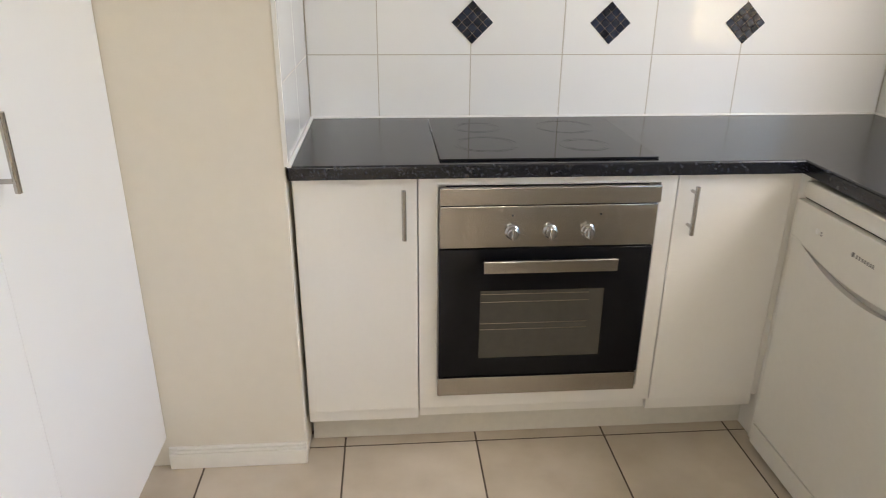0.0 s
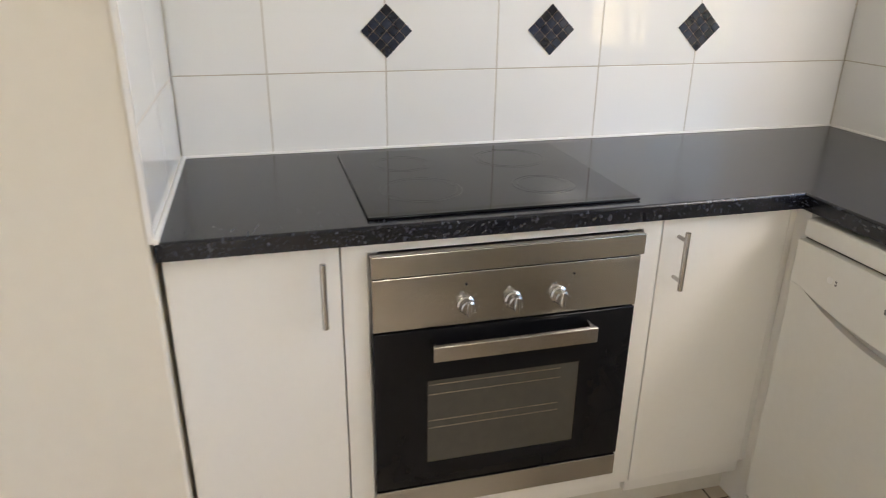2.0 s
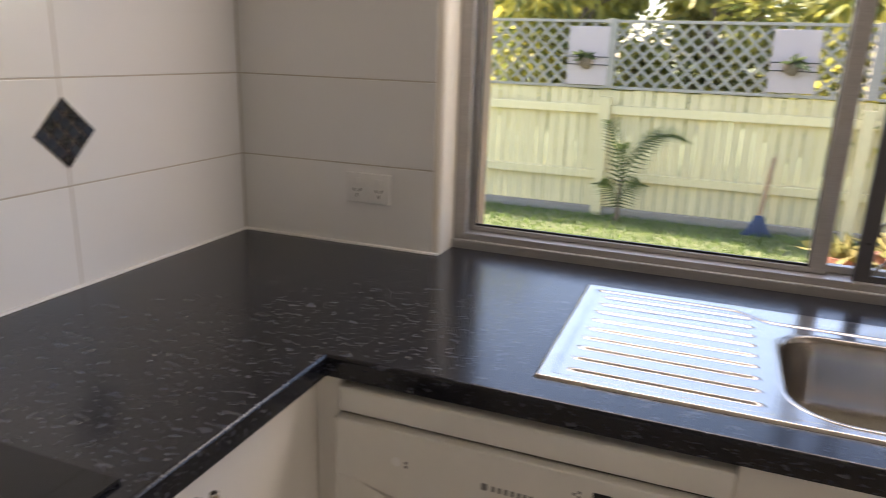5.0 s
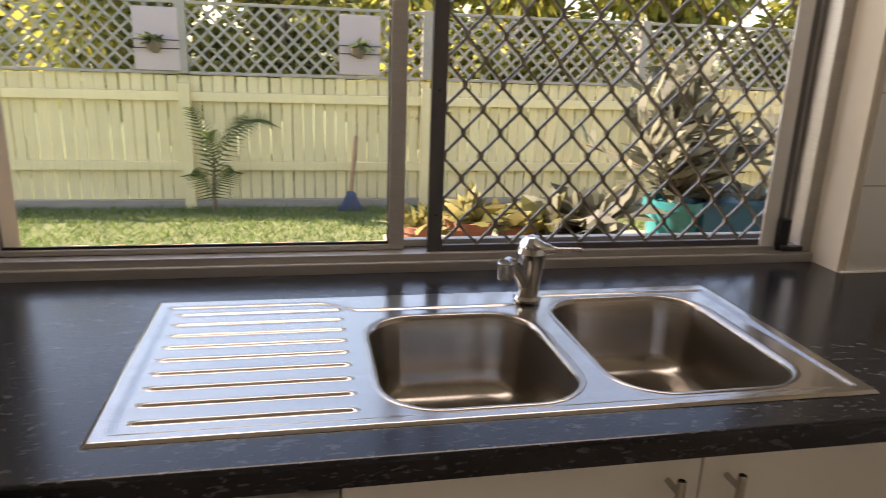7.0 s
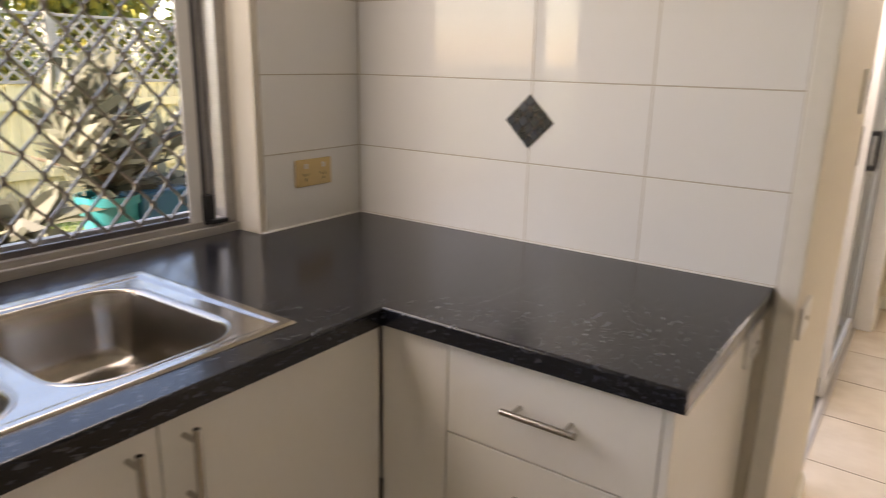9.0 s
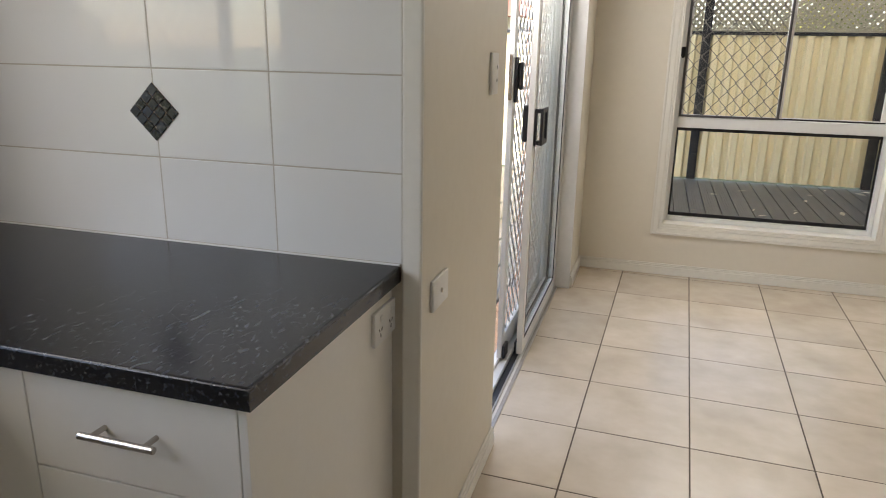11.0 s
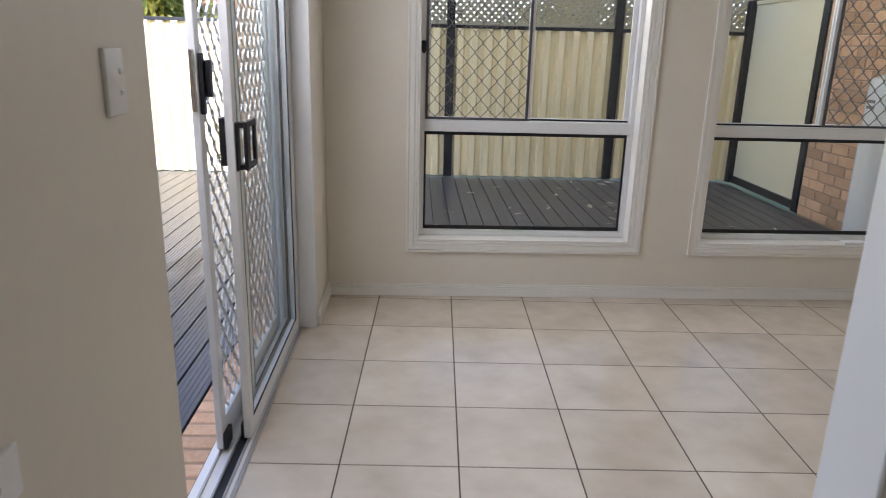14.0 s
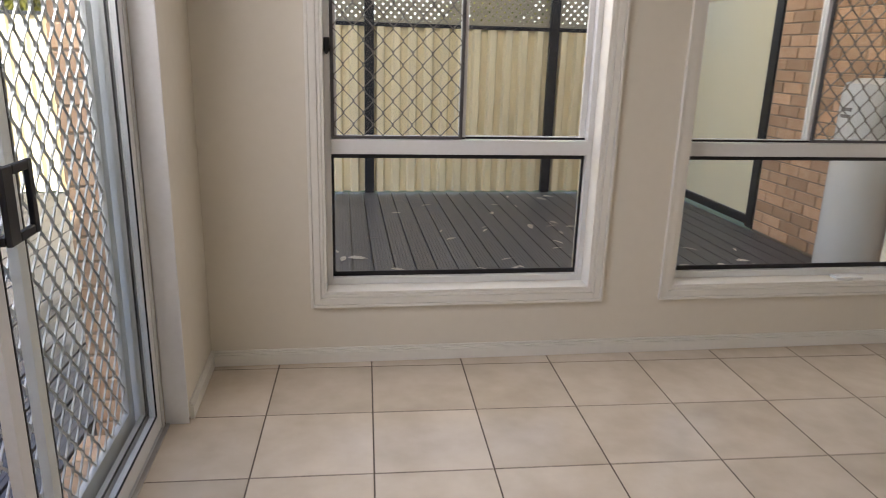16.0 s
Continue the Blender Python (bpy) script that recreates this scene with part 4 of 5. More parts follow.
for a, b in zip(posts, posts[1:]):
    part("steel_sheet", ribbed(a + 0.045, b - 0.045, "y", FYS, DZ + 0.01, 1.55), CREAMSTEEL, sf, smooth=0.3)
    part("top_rail", box(a + 0.045, b - 0.045, FYS - 0.02, FYS + 0.04, 1.55, 1.585, 0.003), DARKSTEEL, sf)
for a in posts:
    part("post", box(a - 0.045, a + 0.045, FYS - 0.03, FYS + 0.055, DZ, 2.15 if a < 7 else 1.62, 0.004), DARKSTEEL, sf, "dark steel post")


def lattice(name, axis, at, u0, u1, v0, v1, pitch, width, mat, parent, thick=0.006):
    """Two layers of diagonal slats cut to the panel."""
    bm = bmesh.new()
    for sgn, off in ((1, 0.0), (-1, thick)):
        c = u0 - (v1 - v0)
        while c < u1 + (v1 - v0):
            ends = []
            va, vb = v0, v1
            ua, ub = (c, c + (v1 - v0)) if sgn > 0 else (c + (v1 - v0), c)
            pa, pb = Vector((ua, va)), Vector((ub, vb))
            d = pb - pa
            lo, hi = 0.0, 1.0
            for lim, s in ((u0, 1), (u1, -1)):
                f = (lim - pa.x) / d.x
                if (d.x > 0) == (s > 0):
                    lo = max(lo, f)
                else:
                    hi = min(hi, f)
            if hi - lo > 0.02:
                p, q = pa + d * lo, pa + d * hi
                s = Vector((-d.y, d.x)).normalized() * width / 2
                own = bmesh.new()
                vs = []
                for w in (at + off, at + off + thick):
                    for r in (p + s, p - s, q - s, q + s):
                        vs.append(own.verts.new((w, r.x, r.y) if axis == "x" else (r.x, w, r.y)))
                for f in ((0, 1, 2, 3), (4, 5, 6, 7), (0, 1, 5, 4), (1, 2, 6, 5), (2, 3, 7, 6), (3, 0, 4, 7)):
                    own.faces.new([vs[i] for i in f])
                join(bm, own)
            c += pitch
    return part(name, bm, mat, parent, "diagonal lattice panel", smooth=0)


for a, b in zip(posts[:3], posts[1:4]):
    lattice("lattice_panel", "y", FYS + 0.005, a + 0.046, b - 0.046, 1.60, 2.05, 0.075, 0.036, LATTICE, sf)
    part("lattice_edge", box(a + 0.046, b - 0.046, FYS, FYS + 0.018, 1.586, 1.606, 0.002), LATTICE, sf)

# side panel between the deck and the brick wing
sp = thing("privacy_panel", (2.66, -1.65, DZ), "flat cream sheet panel in a dark steel frame", "fence panel")
part("sheet", box(2.645, 2.655, -2.36, -0.90, 0.05, 1.86), SHEET, sp)
for y in (-2.375, -0.875):
    part("post", box(2.615, 2.72, y - 0.055 + (0.03 if y < -2 else 0), y + 0.04 + (0.03 if y < -2 else 0), DZ, 1.90, 0.004), DARKSTEEL, sp, "dark steel post")
part("bottom_rail", box(2.63, 2.68, -2.30, -0.932, DZ + 0.005, 0.048, 0.003), DARKSTEEL, sp)
part("top_rail", box(2.63, 2.67, -2.30, -0.932, 1.862, 1.90, 0.003), CREAMSTEEL, sp)
part("post_foot", box(2.60, 2.73, -0.834, -0.80, DZ, 0.0, 0.004), BLACK, sp)

# verandah post on the open deck
vp = thing("verandah_post", (7.81, 1.53, DZ), "dark steel verandah post on a bracket", "post")
part("post", box(7.71, 7.99, 1.50, 1.60, 0.42, 2.50, 0.006), DARKSTEEL, vp)
part("leg", box(7.71, 7.79, 1.50, 1.60, DZ + 0.03, 0.419, 0.006), DARKSTEEL, vp)
part("bracket", box(7.7, 7.87, 1.49, 1.61, DZ, DZ + 0.029, 0.004), DARKSTEEL, vp)
for z in (0.02, 0.08):
    part("bolt", rod((7.791, 1.55, z), (7.82, 1.55, z), 0.014, seg=6), STEEL, vp)

# added unseen roof: keeps direct sun off the south deck and steel fence
pr_ = thing("added_shade_roof", (4.8, -0.3, 2.5), "added unseen translucent roof that shades and softens light on the deck", "roof", kind="structure")
part("sun_diffuser_sheet", box(2.3, 7.6, -1.80, 0.795, 2.52, 2.53), DIFFUSER, pr_, "milky translucent sheet that dims and spreads the sun")
part("beam", box(2.3, 7.6, -1.80, -1.73, 2.40, 2.519, 0.004), DARKSTEEL, pr_)

# storage water heater against the brick wing
hw = thing("water_heater", (2.987, 0.64, DZ), "white cylindrical hot water tank with pipes on the deck", "water heater")
part("tank", lathe([(0, 0.02), (0.178, 0.02), (0.185, 0.05), (0.185, 1.20), (0.172, 1.26), (0.10, 1.29), (0, 1.295)], (2.987, 0.64, DZ), seg=48), TANK, hw)
part("base", lathe([(0, 0), (0.16, 0), (0.16, 0.02), (0, 0.02)], (2.987, 0.64, DZ)), BLACK, hw)
part("warning_label", (lambda b: [box(3.163, 3.173, 0.60, 0.68, z, z + 0.02, 0, 2, b) for z in (1.03, 1.07)] and b)(bmesh.new()), PRINT, hw)
part("pipe", tube([(2.95, 0.66, DZ + 1.27), (2.94, 0.67, 1.34), (2.88, 0.69, 1.42), (2.80, 0.70, 1.46)], 0.035, seg=12), BRONZE, hw, "dark lagged pipe")
part("downpipe", rod((2.80, 0.72, 1.40), (2.80, 0.72, 2.4), 0.045, seg=16), PLATE, hw, "white plastic pipe")
part("pipe_collar", lathe([(0.05, 0), (0.062, 0.01), (0.062, 0.07), (0.05, 0.08)], (2.80, 0.72, 1.72)), PLATE, hw)

# ---- garden to the east ----
FE = 14.2
pf = thing("paling_fence", (FE, 5.0, GZ), "pale lime painted paling fence with grey lattice on top", "fence", kind="structure")
part("sleeper", box(FE - 0.07, FE - 0.02, -2.3, 12.0, GZ - 0.02, GZ + 0.09, 0.008), SLEEPER, pf, "weathered grey timber sleeper")
for z in (0.112, 0.815):
    part("rail", box(FE - 0.052, FE - 0.002, -2.3, 12.0, z - 0.045, z + 0.045, 0.004), PALING, pf)
for y in (-2.2, 0.0, 2.46, 4.92, 7.38, 9.84, 11.95):
    pp = part("post", box(FE - 0.105, FE - 0.053, y - 0.055, y + 0.055, GZ, 0.95, 0.006), PALING, pf)
    part("lattice_post", box(FE - 0.05, FE + 0.03, y - 0.05, y + 0.05, 1.04, 1.74, 0.004), GREYLATTICE, pf)
for a, b in ((-2.15, -0.05), (0.05, 2.41), (2.51, 4.87), (4.97, 7.33), (7.43, 9.79), (9.89, 11.9)):
    lattice("lattice_panel", "x", FE - 0.02, a, b, 1.06, 1.70, 0.150, 0.026, GREYLATTICE, pf, 0.008)
    part("lattice_rail", box(FE - 0.03, FE + 0.01, a, b, 1.03, 1.06, 0.003), GREYLATTICE, pf)
    part("lattice_rail", box(FE - 0.03, FE + 0.01, a, b, 1.70, 1.73, 0.003), GREYLATTICE, pf)
pal = mesh_of("paling", box(-0.009, 0.009, -0.0505, 0.0505, 0, 1.02 - GZ - 0.06, 0.002, 1), PALING, 0)
pr = random.Random(21)
for k in range(127):
    piece("paling", pal, pose(FE + 0.010 + pr.uniform(0, 0.003), -2.24 + k * 0.112 + pr.uniform(-0.0022, 0.0022), GZ + 0.06 + pr.uniform(-0.006, 0.01), pr.uniform(-0.25, 0.25), 0, 0), pf)


def leaf_cloud(count, spot, size, rng, width=0.35, droop=0.0, aim=None):
    """Many pointed blades as one mesh; spot() gives each one's foot and heading."""
    verts, faces = [], []
    for _ in range(count):
        p, d = spot(rng)
        d = d.normalized()
        s = d.cross(Vector((rng.uniform(-1, 1), rng.uniform(-1, 1), rng.uniform(-1, 1)))).normalized()
        ln = size * rng.uniform(0.6, 1.3)
        w = ln * width * 0.5
        up = d.cross(s) * ln * 0.06
        m1 = p + d * ln * 0.35 + up
        m2 = p + d * ln * 0.7 + up - Vector((0, 0, droop * ln * 0.5))
        tip = p + d * ln - Vector((0, 0, droop * ln))
        i = len(verts)
        verts += [p, m1 - s * w, m1 + s * w, m2 - s * w * 0.8, m2 + s * w * 0.8, tip]
        faces += [(i, i + 1, i + 2), (i + 1, i + 3, i + 4, i + 2), (i + 3, i + 5, i + 4)]
    me = bpy.data.meshes.new("leaves")
    me.from_pydata(verts, [], faces)
    return me


def foliage(name, me, mat, parent=None, label="", kind=""):
    me.materials.append(mat)
    ob = new(name, me)
    WORLD[ob] = Matrix()
    if parent:
        ob.parent = parent
        ob.matrix_parent_inverse = WORLD[parent].inverted()
    return tagged(ob, label, kind=kind)


def rand_dir(rng, zmin=-0.4):
    while True:
        v = Vector((rng.uniform(-1, 1), rng.uniform(-1, 1), rng.uniform(zmin, 1)))
        if 0.05 < v.length < 1:
            return v.normalized()


rng = random.Random(11)
# lawn
grass = foliage("grass", leaf_cloud(40000, lambda r: (Vector((9.2 + 4.9 * r.random() ** 0.7, r.uniform(0.5, 9.8), GZ)), Vector((r.uniform(-0.9, 0.9), r.uniform(-0.9, 0.9), 1))), 0.055, rng, 0.16), GRASS)
tagged(grass, "patchy green lawn grass below the fence", "grass", kind="stuff")


def tree(x, y, h, spread, seed, mat, leaves=5200, size=0.16, low=1.0):
    r = random.Random(seed)
    t = thing("tree", (x, y, GZ), "leafy green garden tree behind the fence", "tree", "trees behind the fence")
    bm = tube([(x, y, GZ), (x + 0.05, y + 0.1, GZ + h * 0.3), (x - 0.05, y + 0.15, GZ + h * 0.62), (x, y + 0.1, GZ + h * 0.85)], [0.11, 0.085, 0.055, 0.02], None, 8)
    clumps = []
    for k in range(15):
        d = rand_dir(r, -0.2)
        z = low + r.random() * (h - low)
        c = Vector((x + d.x * spread * r.uniform(0.3, 1), y + d.y * spread * r.uniform(0.3, 1), GZ + z))
        clumps.append((c, r.uniform(0.25, 0.55)))
        tube([(x, y + 0.1, GZ + max(0.4, z * 0.7)), tuple((Vector((x, y, GZ + z * 0.9)) + c) / 2), tuple(c)], [0.04, 0.025, 0.008], bm, 6)
    part("trunk", bm, BARK, t, "brown trunk and limbs")

    def spot(q):
        c, rad = q.choice(clumps)
        d = rand_dir(q, -0.8)
        return c + d * rad * q.random() ** 0.4, d + Vector((0, 0, -0.3))
    foliage("crown", leaf_cloud(leaves, spot, size, r, 0.42, 0.2), mat, t)
    return t


for k, (x, y, h, s) in enumerate(((15.6, -0.6, 3.4, 1.1), (15.4, 1.4, 3.0, 1.0), (16.2, 3.2, 3.6, 1.2), (15.3, 4.6, 2.8, 1.0), (15.7, 6.3, 3.2, 1.15), (15.4, 8.0, 3.0, 1.0), (16.0, 9.6, 3.6, 1.2), (17.6, 2.2, 3.2, 1.4), (17.5, 5.4, 3.0, 1.4), (17.8, 8.6, 3.3, 1.4))):
    tree(x, y, h, s, 40 + k, LEAF)
for k, (x, y, h, s) in enumerate(((4.2, -5.4, 3.4, 1.2), (7.4, -6.2, 3.2, 1.2), (1.4, -5.0, 3.6, 1.2), (10.2, -6.0, 2.8, 1.0))):
    tree(x, y, h, s, 70 + k, LEAF, 3600)


def frond(base, tip, rise, bm_mesh, r, n=18, length=0.19):
    """Palm frond: arched rib with paired leaflets."""
    base, tip = Vector(base), Vector(tip)
    verts, faces = bm_mesh
    d = tip - base
    side = d.cross(Vector((1, 0, 0))).normalized()
    for i in range(n):
        f = (i + 1) / n
        p = base + d * f + Vector((0, 0, rise * 4 * f * (1 - f)))
        ln = length * (1 - 0.6 * abs(f - 0.4)) * r.uniform(0.85, 1.1)
        for s in (1, -1):
            q = p + (side * s * 0.8 + d.normalized() * 0.7).normalized() * ln + Vector((r.uniform(-0.05, 0.05), 0, -0.25 * ln))
            w = d.normalized() * 0.011
            i0 = len(verts)
            verts += [p - w, p + w, q]
            faces.append((i0, i0 + 1, i0 + 2))


palm = thing("garden_palm", (13.95, 7.0, GZ), "small palm with drooping fronds against the fence", "palm")
acc = ([], [])
for base, tip, rise in (((13.9, 7.12, 0.05), (13.85, 7.28, 0.72), 0.08), ((13.9, 7.10, 0.05), (13.8, 6.75, 0.62), 0.14), ((13.9, 7.1, 0.0), (13.75, 7.12, 0.50), 0.1),
                        ((13.9, 7.12, -0.2), (13.7, 7.3, 0.1), 0.1), ((13.9, 7.12, -0.2), (13.75, 6.9, 0.12), 0.1), ((13.9, 7.1, 0.25), (13.85, 6.55, 0.60), 0.16)):
    frond(base, tip, rise, acc, rng)
me = bpy.data.meshes.new("fronds")
me.from_pydata(acc[0], [], acc[1])
foliage("fronds", me, PALM, palm)
part("stem", tube([(13.92, 7.12, GZ), (13.9, 7.12, -0.1), (13.9, 7.10, 0.3)], [0.03, 0.025, 0.01]), BARK, palm)

# boards with mounted ferns on the lattice
def fern_board(y, w, z0, z1):
    b = thing("fern_board", (FE - 0.05, y, z0), "pale board with a mounted staghorn fern", "plant board", "fern boards on the lattice")
    part("board", box(FE - 0.055, FE - 0.035, y - w / 2, y + w / 2, z0, z1, 0.003), BOARDPINK, b)
    zc = z0 + (z1 - z0) * 0.40
    own = bmesh.new()
    bmesh.ops.create_icosphere(own, subdivisions=2, radius=0.075)
    for v in own.verts:
        v.co *= 1 + 0.25 * noise.noise(v.co * 25)
        v.co.x *= 0.6
    bmesh.ops.translate(own, vec=(FE - 0.085, y + 0.02, zc), verts=own.verts)
    part("root_ball", own, BARK, b, "brown fibrous root ball")
    for z in (zc + 0.05, zc - 0.03):
        part("tie_wire", rod((FE - 0.075, y - w / 2, z), (FE - 0.075, y + w / 2, z), 0.005, seg=6), BLACK, b)
    foliage("fern_leaves", leaf_cloud(14, lambda r: (Vector((FE - 0.1, y + 0.02, zc + 0.03)), Vector((r.uniform(-0.6, 0), r.uniform(-1, 1), r.uniform(-0.1, 1)))), 0.16, rng, 0.3, 0.3), PALM, b)


fern_board(7.61, 0.42, 1.065, 1.66)
fern_board(5.63, 0.42, 1.075, 1.665)

# leaf rake leaning on the fence
rk = thing("leaf_rake", (13.9, 5.73, GZ), "blue plastic leaf rake with a wooden handle", "rake")
part("handle", rod((13.98, 5.735, -0.16), (14.08, 5.67, 0.45), 0.022, seg=10), WOOD, rk, "worn brown wooden handle")
part("rake_head", plate([(5.70, -0.12), (5.77, -0.12), (5.84, -0.27), (5.89, -0.33), (5.58, -0.33), (5.63, -0.27)], "x", 13.94, 13.965, 0.003), RAKEBLUE, rk)
for k in range(9):
    part("tine", rod((13.93, 5.715 + 0.005 * k, -0.13), (13.90, 5.595 + 0.034 * k, GZ + 0.005), 0.004, seg=6), RAKEBLUE, rk)

# pots under the kitchen window
def pot(name, x, y, z, r, h, mat, label):
    p = thing(name, (x, y, z), label, "plant pot")
    part("pot", lathe([(0, 0), (r * 0.72, 0), (r * 0.95, h * 0.85), (r * 1.05, h * 0.86), (r * 1.05, h), (r * 0.92, h), (r * 0.9, h * 0.9), (0, h * 0.9)], (x, y, z), seg=24), mat, p)
    return p


def tuft(parent, x, y, z, n, size, mat, seed, name="leaves", zmin=0.1, width=0.2, spread=0.03):
    r = random.Random(seed)
    foliage(name, leaf_cloud(n, lambda q: (Vector((x + q.uniform(-spread, spread), y + q.uniform(-spread, spread), z)), rand_dir(q, zmin)), size, r, width, 0.25), mat, parent)


PZ = 0.632
bench = thing("potting_bench", (9.05, 5.1, GZ), "weathered timber bench holding the potted plants", "bench")
part("bench_top", box(8.80, 9.38, 4.20, 5.91, PZ - 0.04, PZ, 0.004), SLEEPER, bench)
for x in (8.86, 9.32):
    for y in (4.32, 5.84):
        part("leg", box(x - 0.035, x + 0.035, y - 0.035, y + 0.035, GZ, PZ - 0.041, 0.004), SLEEPER, bench)
a = pot("potted_plant", 8.93, 5.66, PZ, 0.085, 0.17, TERRACOTTA, "terracotta pot with a spiky bromeliad")
tuft(a, 8.93, 5.66, PZ + 0.16, 40, 0.15, LIMELEAF, 3)
a = pot("potted_plant", 8.95, 5.83, PZ, 0.07, 0.15, TERRACOTTA, "terracotta pot with pale yellow leaves")
tuft(a, 8.95, 5.83, PZ + 0.14, 44, 0.11, LIMELEAF, 4, width=0.35)
tr = thing("planter_trough", (8.93, 5.30, PZ), "black plastic trough of succulents", "plant pot")
part("trough", box(8.84, 9.02, 5.17, 5.42, PZ, PZ + 0.14, 0.01), BLACK, tr)
for k, y in enumerate((5.20, 5.29, 5.38)):
    tuft(tr, 8.93, y, PZ + 0.14, 34, (0.24, 0.2, 0.15)[k], GREYLEAF if k != 2 else LIMELEAF, 20 + k, width=0.3, spread=0.05)
a = pot("potted_plant", 8.95, 5.49, PZ, 0.07, 0.15, TERRACOTTA, "small terracotta pot with yellow-green leaves")
tuft(a, 8.95, 5.49, PZ + 0.14, 60, 0.11, LIMELEAF, 5, width=0.35, spread=0.05)
teal = pot("potted_shrub", 9.02, 4.85, PZ, 0.11, 0.22, TEAL, "teal glazed pot with a tall grey-leaved shrub")
tops = []
for k in range(24):
    ang, out = rng.uniform(0, math.tau), rng.uniform(0.04, 0.46)
    top = (9.02 + out * math.cos(ang) * 0.7, 4.85 + out * math.sin(ang), PZ + 0.24 + 0.40 * (1 - 0.75 * out / 0.46) + rng.uniform(0.0, 0.09))
    part("stem", tube([(9.02, 4.85, PZ + 0.19), (9.02 + (top[0] - 9.02) * 0.35, 4.85 + (top[1] - 4.85) * 0.35, (PZ + 0.26 + top[2]) / 2), top], [0.010, 0.008, 0.004], None, 6), BARK, teal)
    tops.append(Vector(top))


def shrub_spot(q):
    t = q.choice(tops)
    f = q.uniform(0.05, 1.0)
    p = Vector((9.02, 4.85, PZ + 0.2)).lerp(t, f)
    return p, Vector((q.uniform(-1, 1), q.uniform(-1, 1), q.uniform(0.0, 1.5)))


foliage("leaves", leaf_cloud(430, shrub_spot, 0.165, rng, 0.20, 0.08), GREYLEAF, teal)
bp = thing("planter_box", (9.05, 4.56, PZ), "blue rectangular plastic planter", "plant pot")
part("planter", box(8.92, 9.20, 4.32, 4.78, PZ, PZ + 0.22, 0.012), BLUEPOT, bp)
tuft(bp, 9.05, 4.56, PZ + 0.21, 40, 0.14, GREYLEAF, 31, width=0.28, spread=0.14)

# neighbouring houses past the fences
nh = thing("neighbour_house", (15.0, -12, GZ), "neighbouring house with a red tiled roof", "house", kind="structure")
part("wall", box(9.6, 20.0, -17, -11.0, GZ, 2.1), HOUSEWALL, nh)
part("roof", loft([[(9.0, -17.6, 2.1), (20.6, -17.6, 2.1), (20.6, -10.4, 2.1), (9.0, -10.4, 2.1)], [(12.0, -14.1, 4.0), (17.5, -14.1, 4.0), (17.5, -13.9, 4.0), (12.0, -13.9, 4.0)]], None, True, True), ROOFRED, nh, "red roof tiles")

# ---- brickwork ----
def brick_mesh(l, d, h):
    return mesh_of("brick", box(-l / 2, l / 2, -d / 2, d / 2, -h / 2, h / 2, 0.004, 1), BRICK, 0)


wing = thing("wall_brick_wing", (2.0, 0.1, GZ), "orange brick wing wall of the house", "wall", kind="structure")
part("mortar_bed", box(0.2, 2.712, -0.815, 1.288, GZ, 2.42), MORTAR, wing)
full, half = brick_mesh(0.228, 0.10, 0.078), brick_mesh(0.108, 0.10, 0.078)
r = random.Random(5)
for c in range(22):
    z = DZ + 0.042 + c * 0.087
    y = -0.80
    odd = c % 2
    while y < 1.27:
        l = 0.110 if odd and y < -0.79 else 0.230
        if y + l > 1.30:
            l = 0.110
            if y + l > 1.30:
                break
        piece("brick", full if l > 0.2 else half, pose(2.67 + r.uniform(-0.002, 0.003), y + l / 2, z, r.uniform(-0.3, 0.3), 0, 90), wing)
        y += l + 0.010
# bricks at the door and window reveals
rev = thing("wall_brick_reveal", (6.980, 2.0, GZ), "orange brick outer skin beside the sliding door", "wall", kind="structure")
part("mortar_bed", box(6.922, 7.032, 1.20, DOOR0 - 0.012, GZ, 2.4), MORTAR, rev)
for c in range(26):
    z = -0.20 + c * 0.087
    piece("brick", half, pose(6.980, DOOR0 - 0.055, z, 0, 0, 0), rev)
    piece("brick", full, pose(6.992, DOOR0 - 0.24 - 0.115 * (c % 2), z, 0, 0, 90), rev)
rev2 = thing("wall_brick_skin", (6.980, 4.2, GZ), "orange brick outer skin of the house", "wall", kind="structure")
part("mortar_bed", slab([6.922, 7.032, 8.222, 8.33], [DOOR1 + 0.01, 4.32, 4.429, WY0 - 0.07, WY1, 7.56], lambda u, v: (u < 7.032 and v < 4.429) or (4.32 < v < 4.429) or (u > 8.222 and v > 4.32 and not (WY0 - 0.07 < v < WY1)), "z", GZ, 2.4), MORTAR, rev2)
part("mortar_under_window", box(8.2225, 8.33, WY0, WY1, GZ, 0.80), MORTAR, rev2)
for c in range(14):
    piece("brick", half, pose(8.29, WY0 - 0.126, 0.86 + c * 0.087, 0, 0, 0), rev2)
for k in range(23):
    piece("brick", half, pose(8.285, WY0 + 0.045 + k * 0.0765, 0.845, -8, 90, 0), rev2)
sill = thing("door_sill_bricks", (6.990, 2.96, GZ), "orange brick step under the sliding door", "step", kind="structure")
part("mortar_bed", box(6.921, 7.070, DOOR0, DOOR1, GZ, -0.034), MORTAR, sill)
sb = brick_mesh(0.146, 0.076, 0.076)
for k in range(20):
    piece("brick", sb, pose(6.997, DOOR0 + 0.045 + k * 0.087, -0.067, 0, 0, 0), sill)

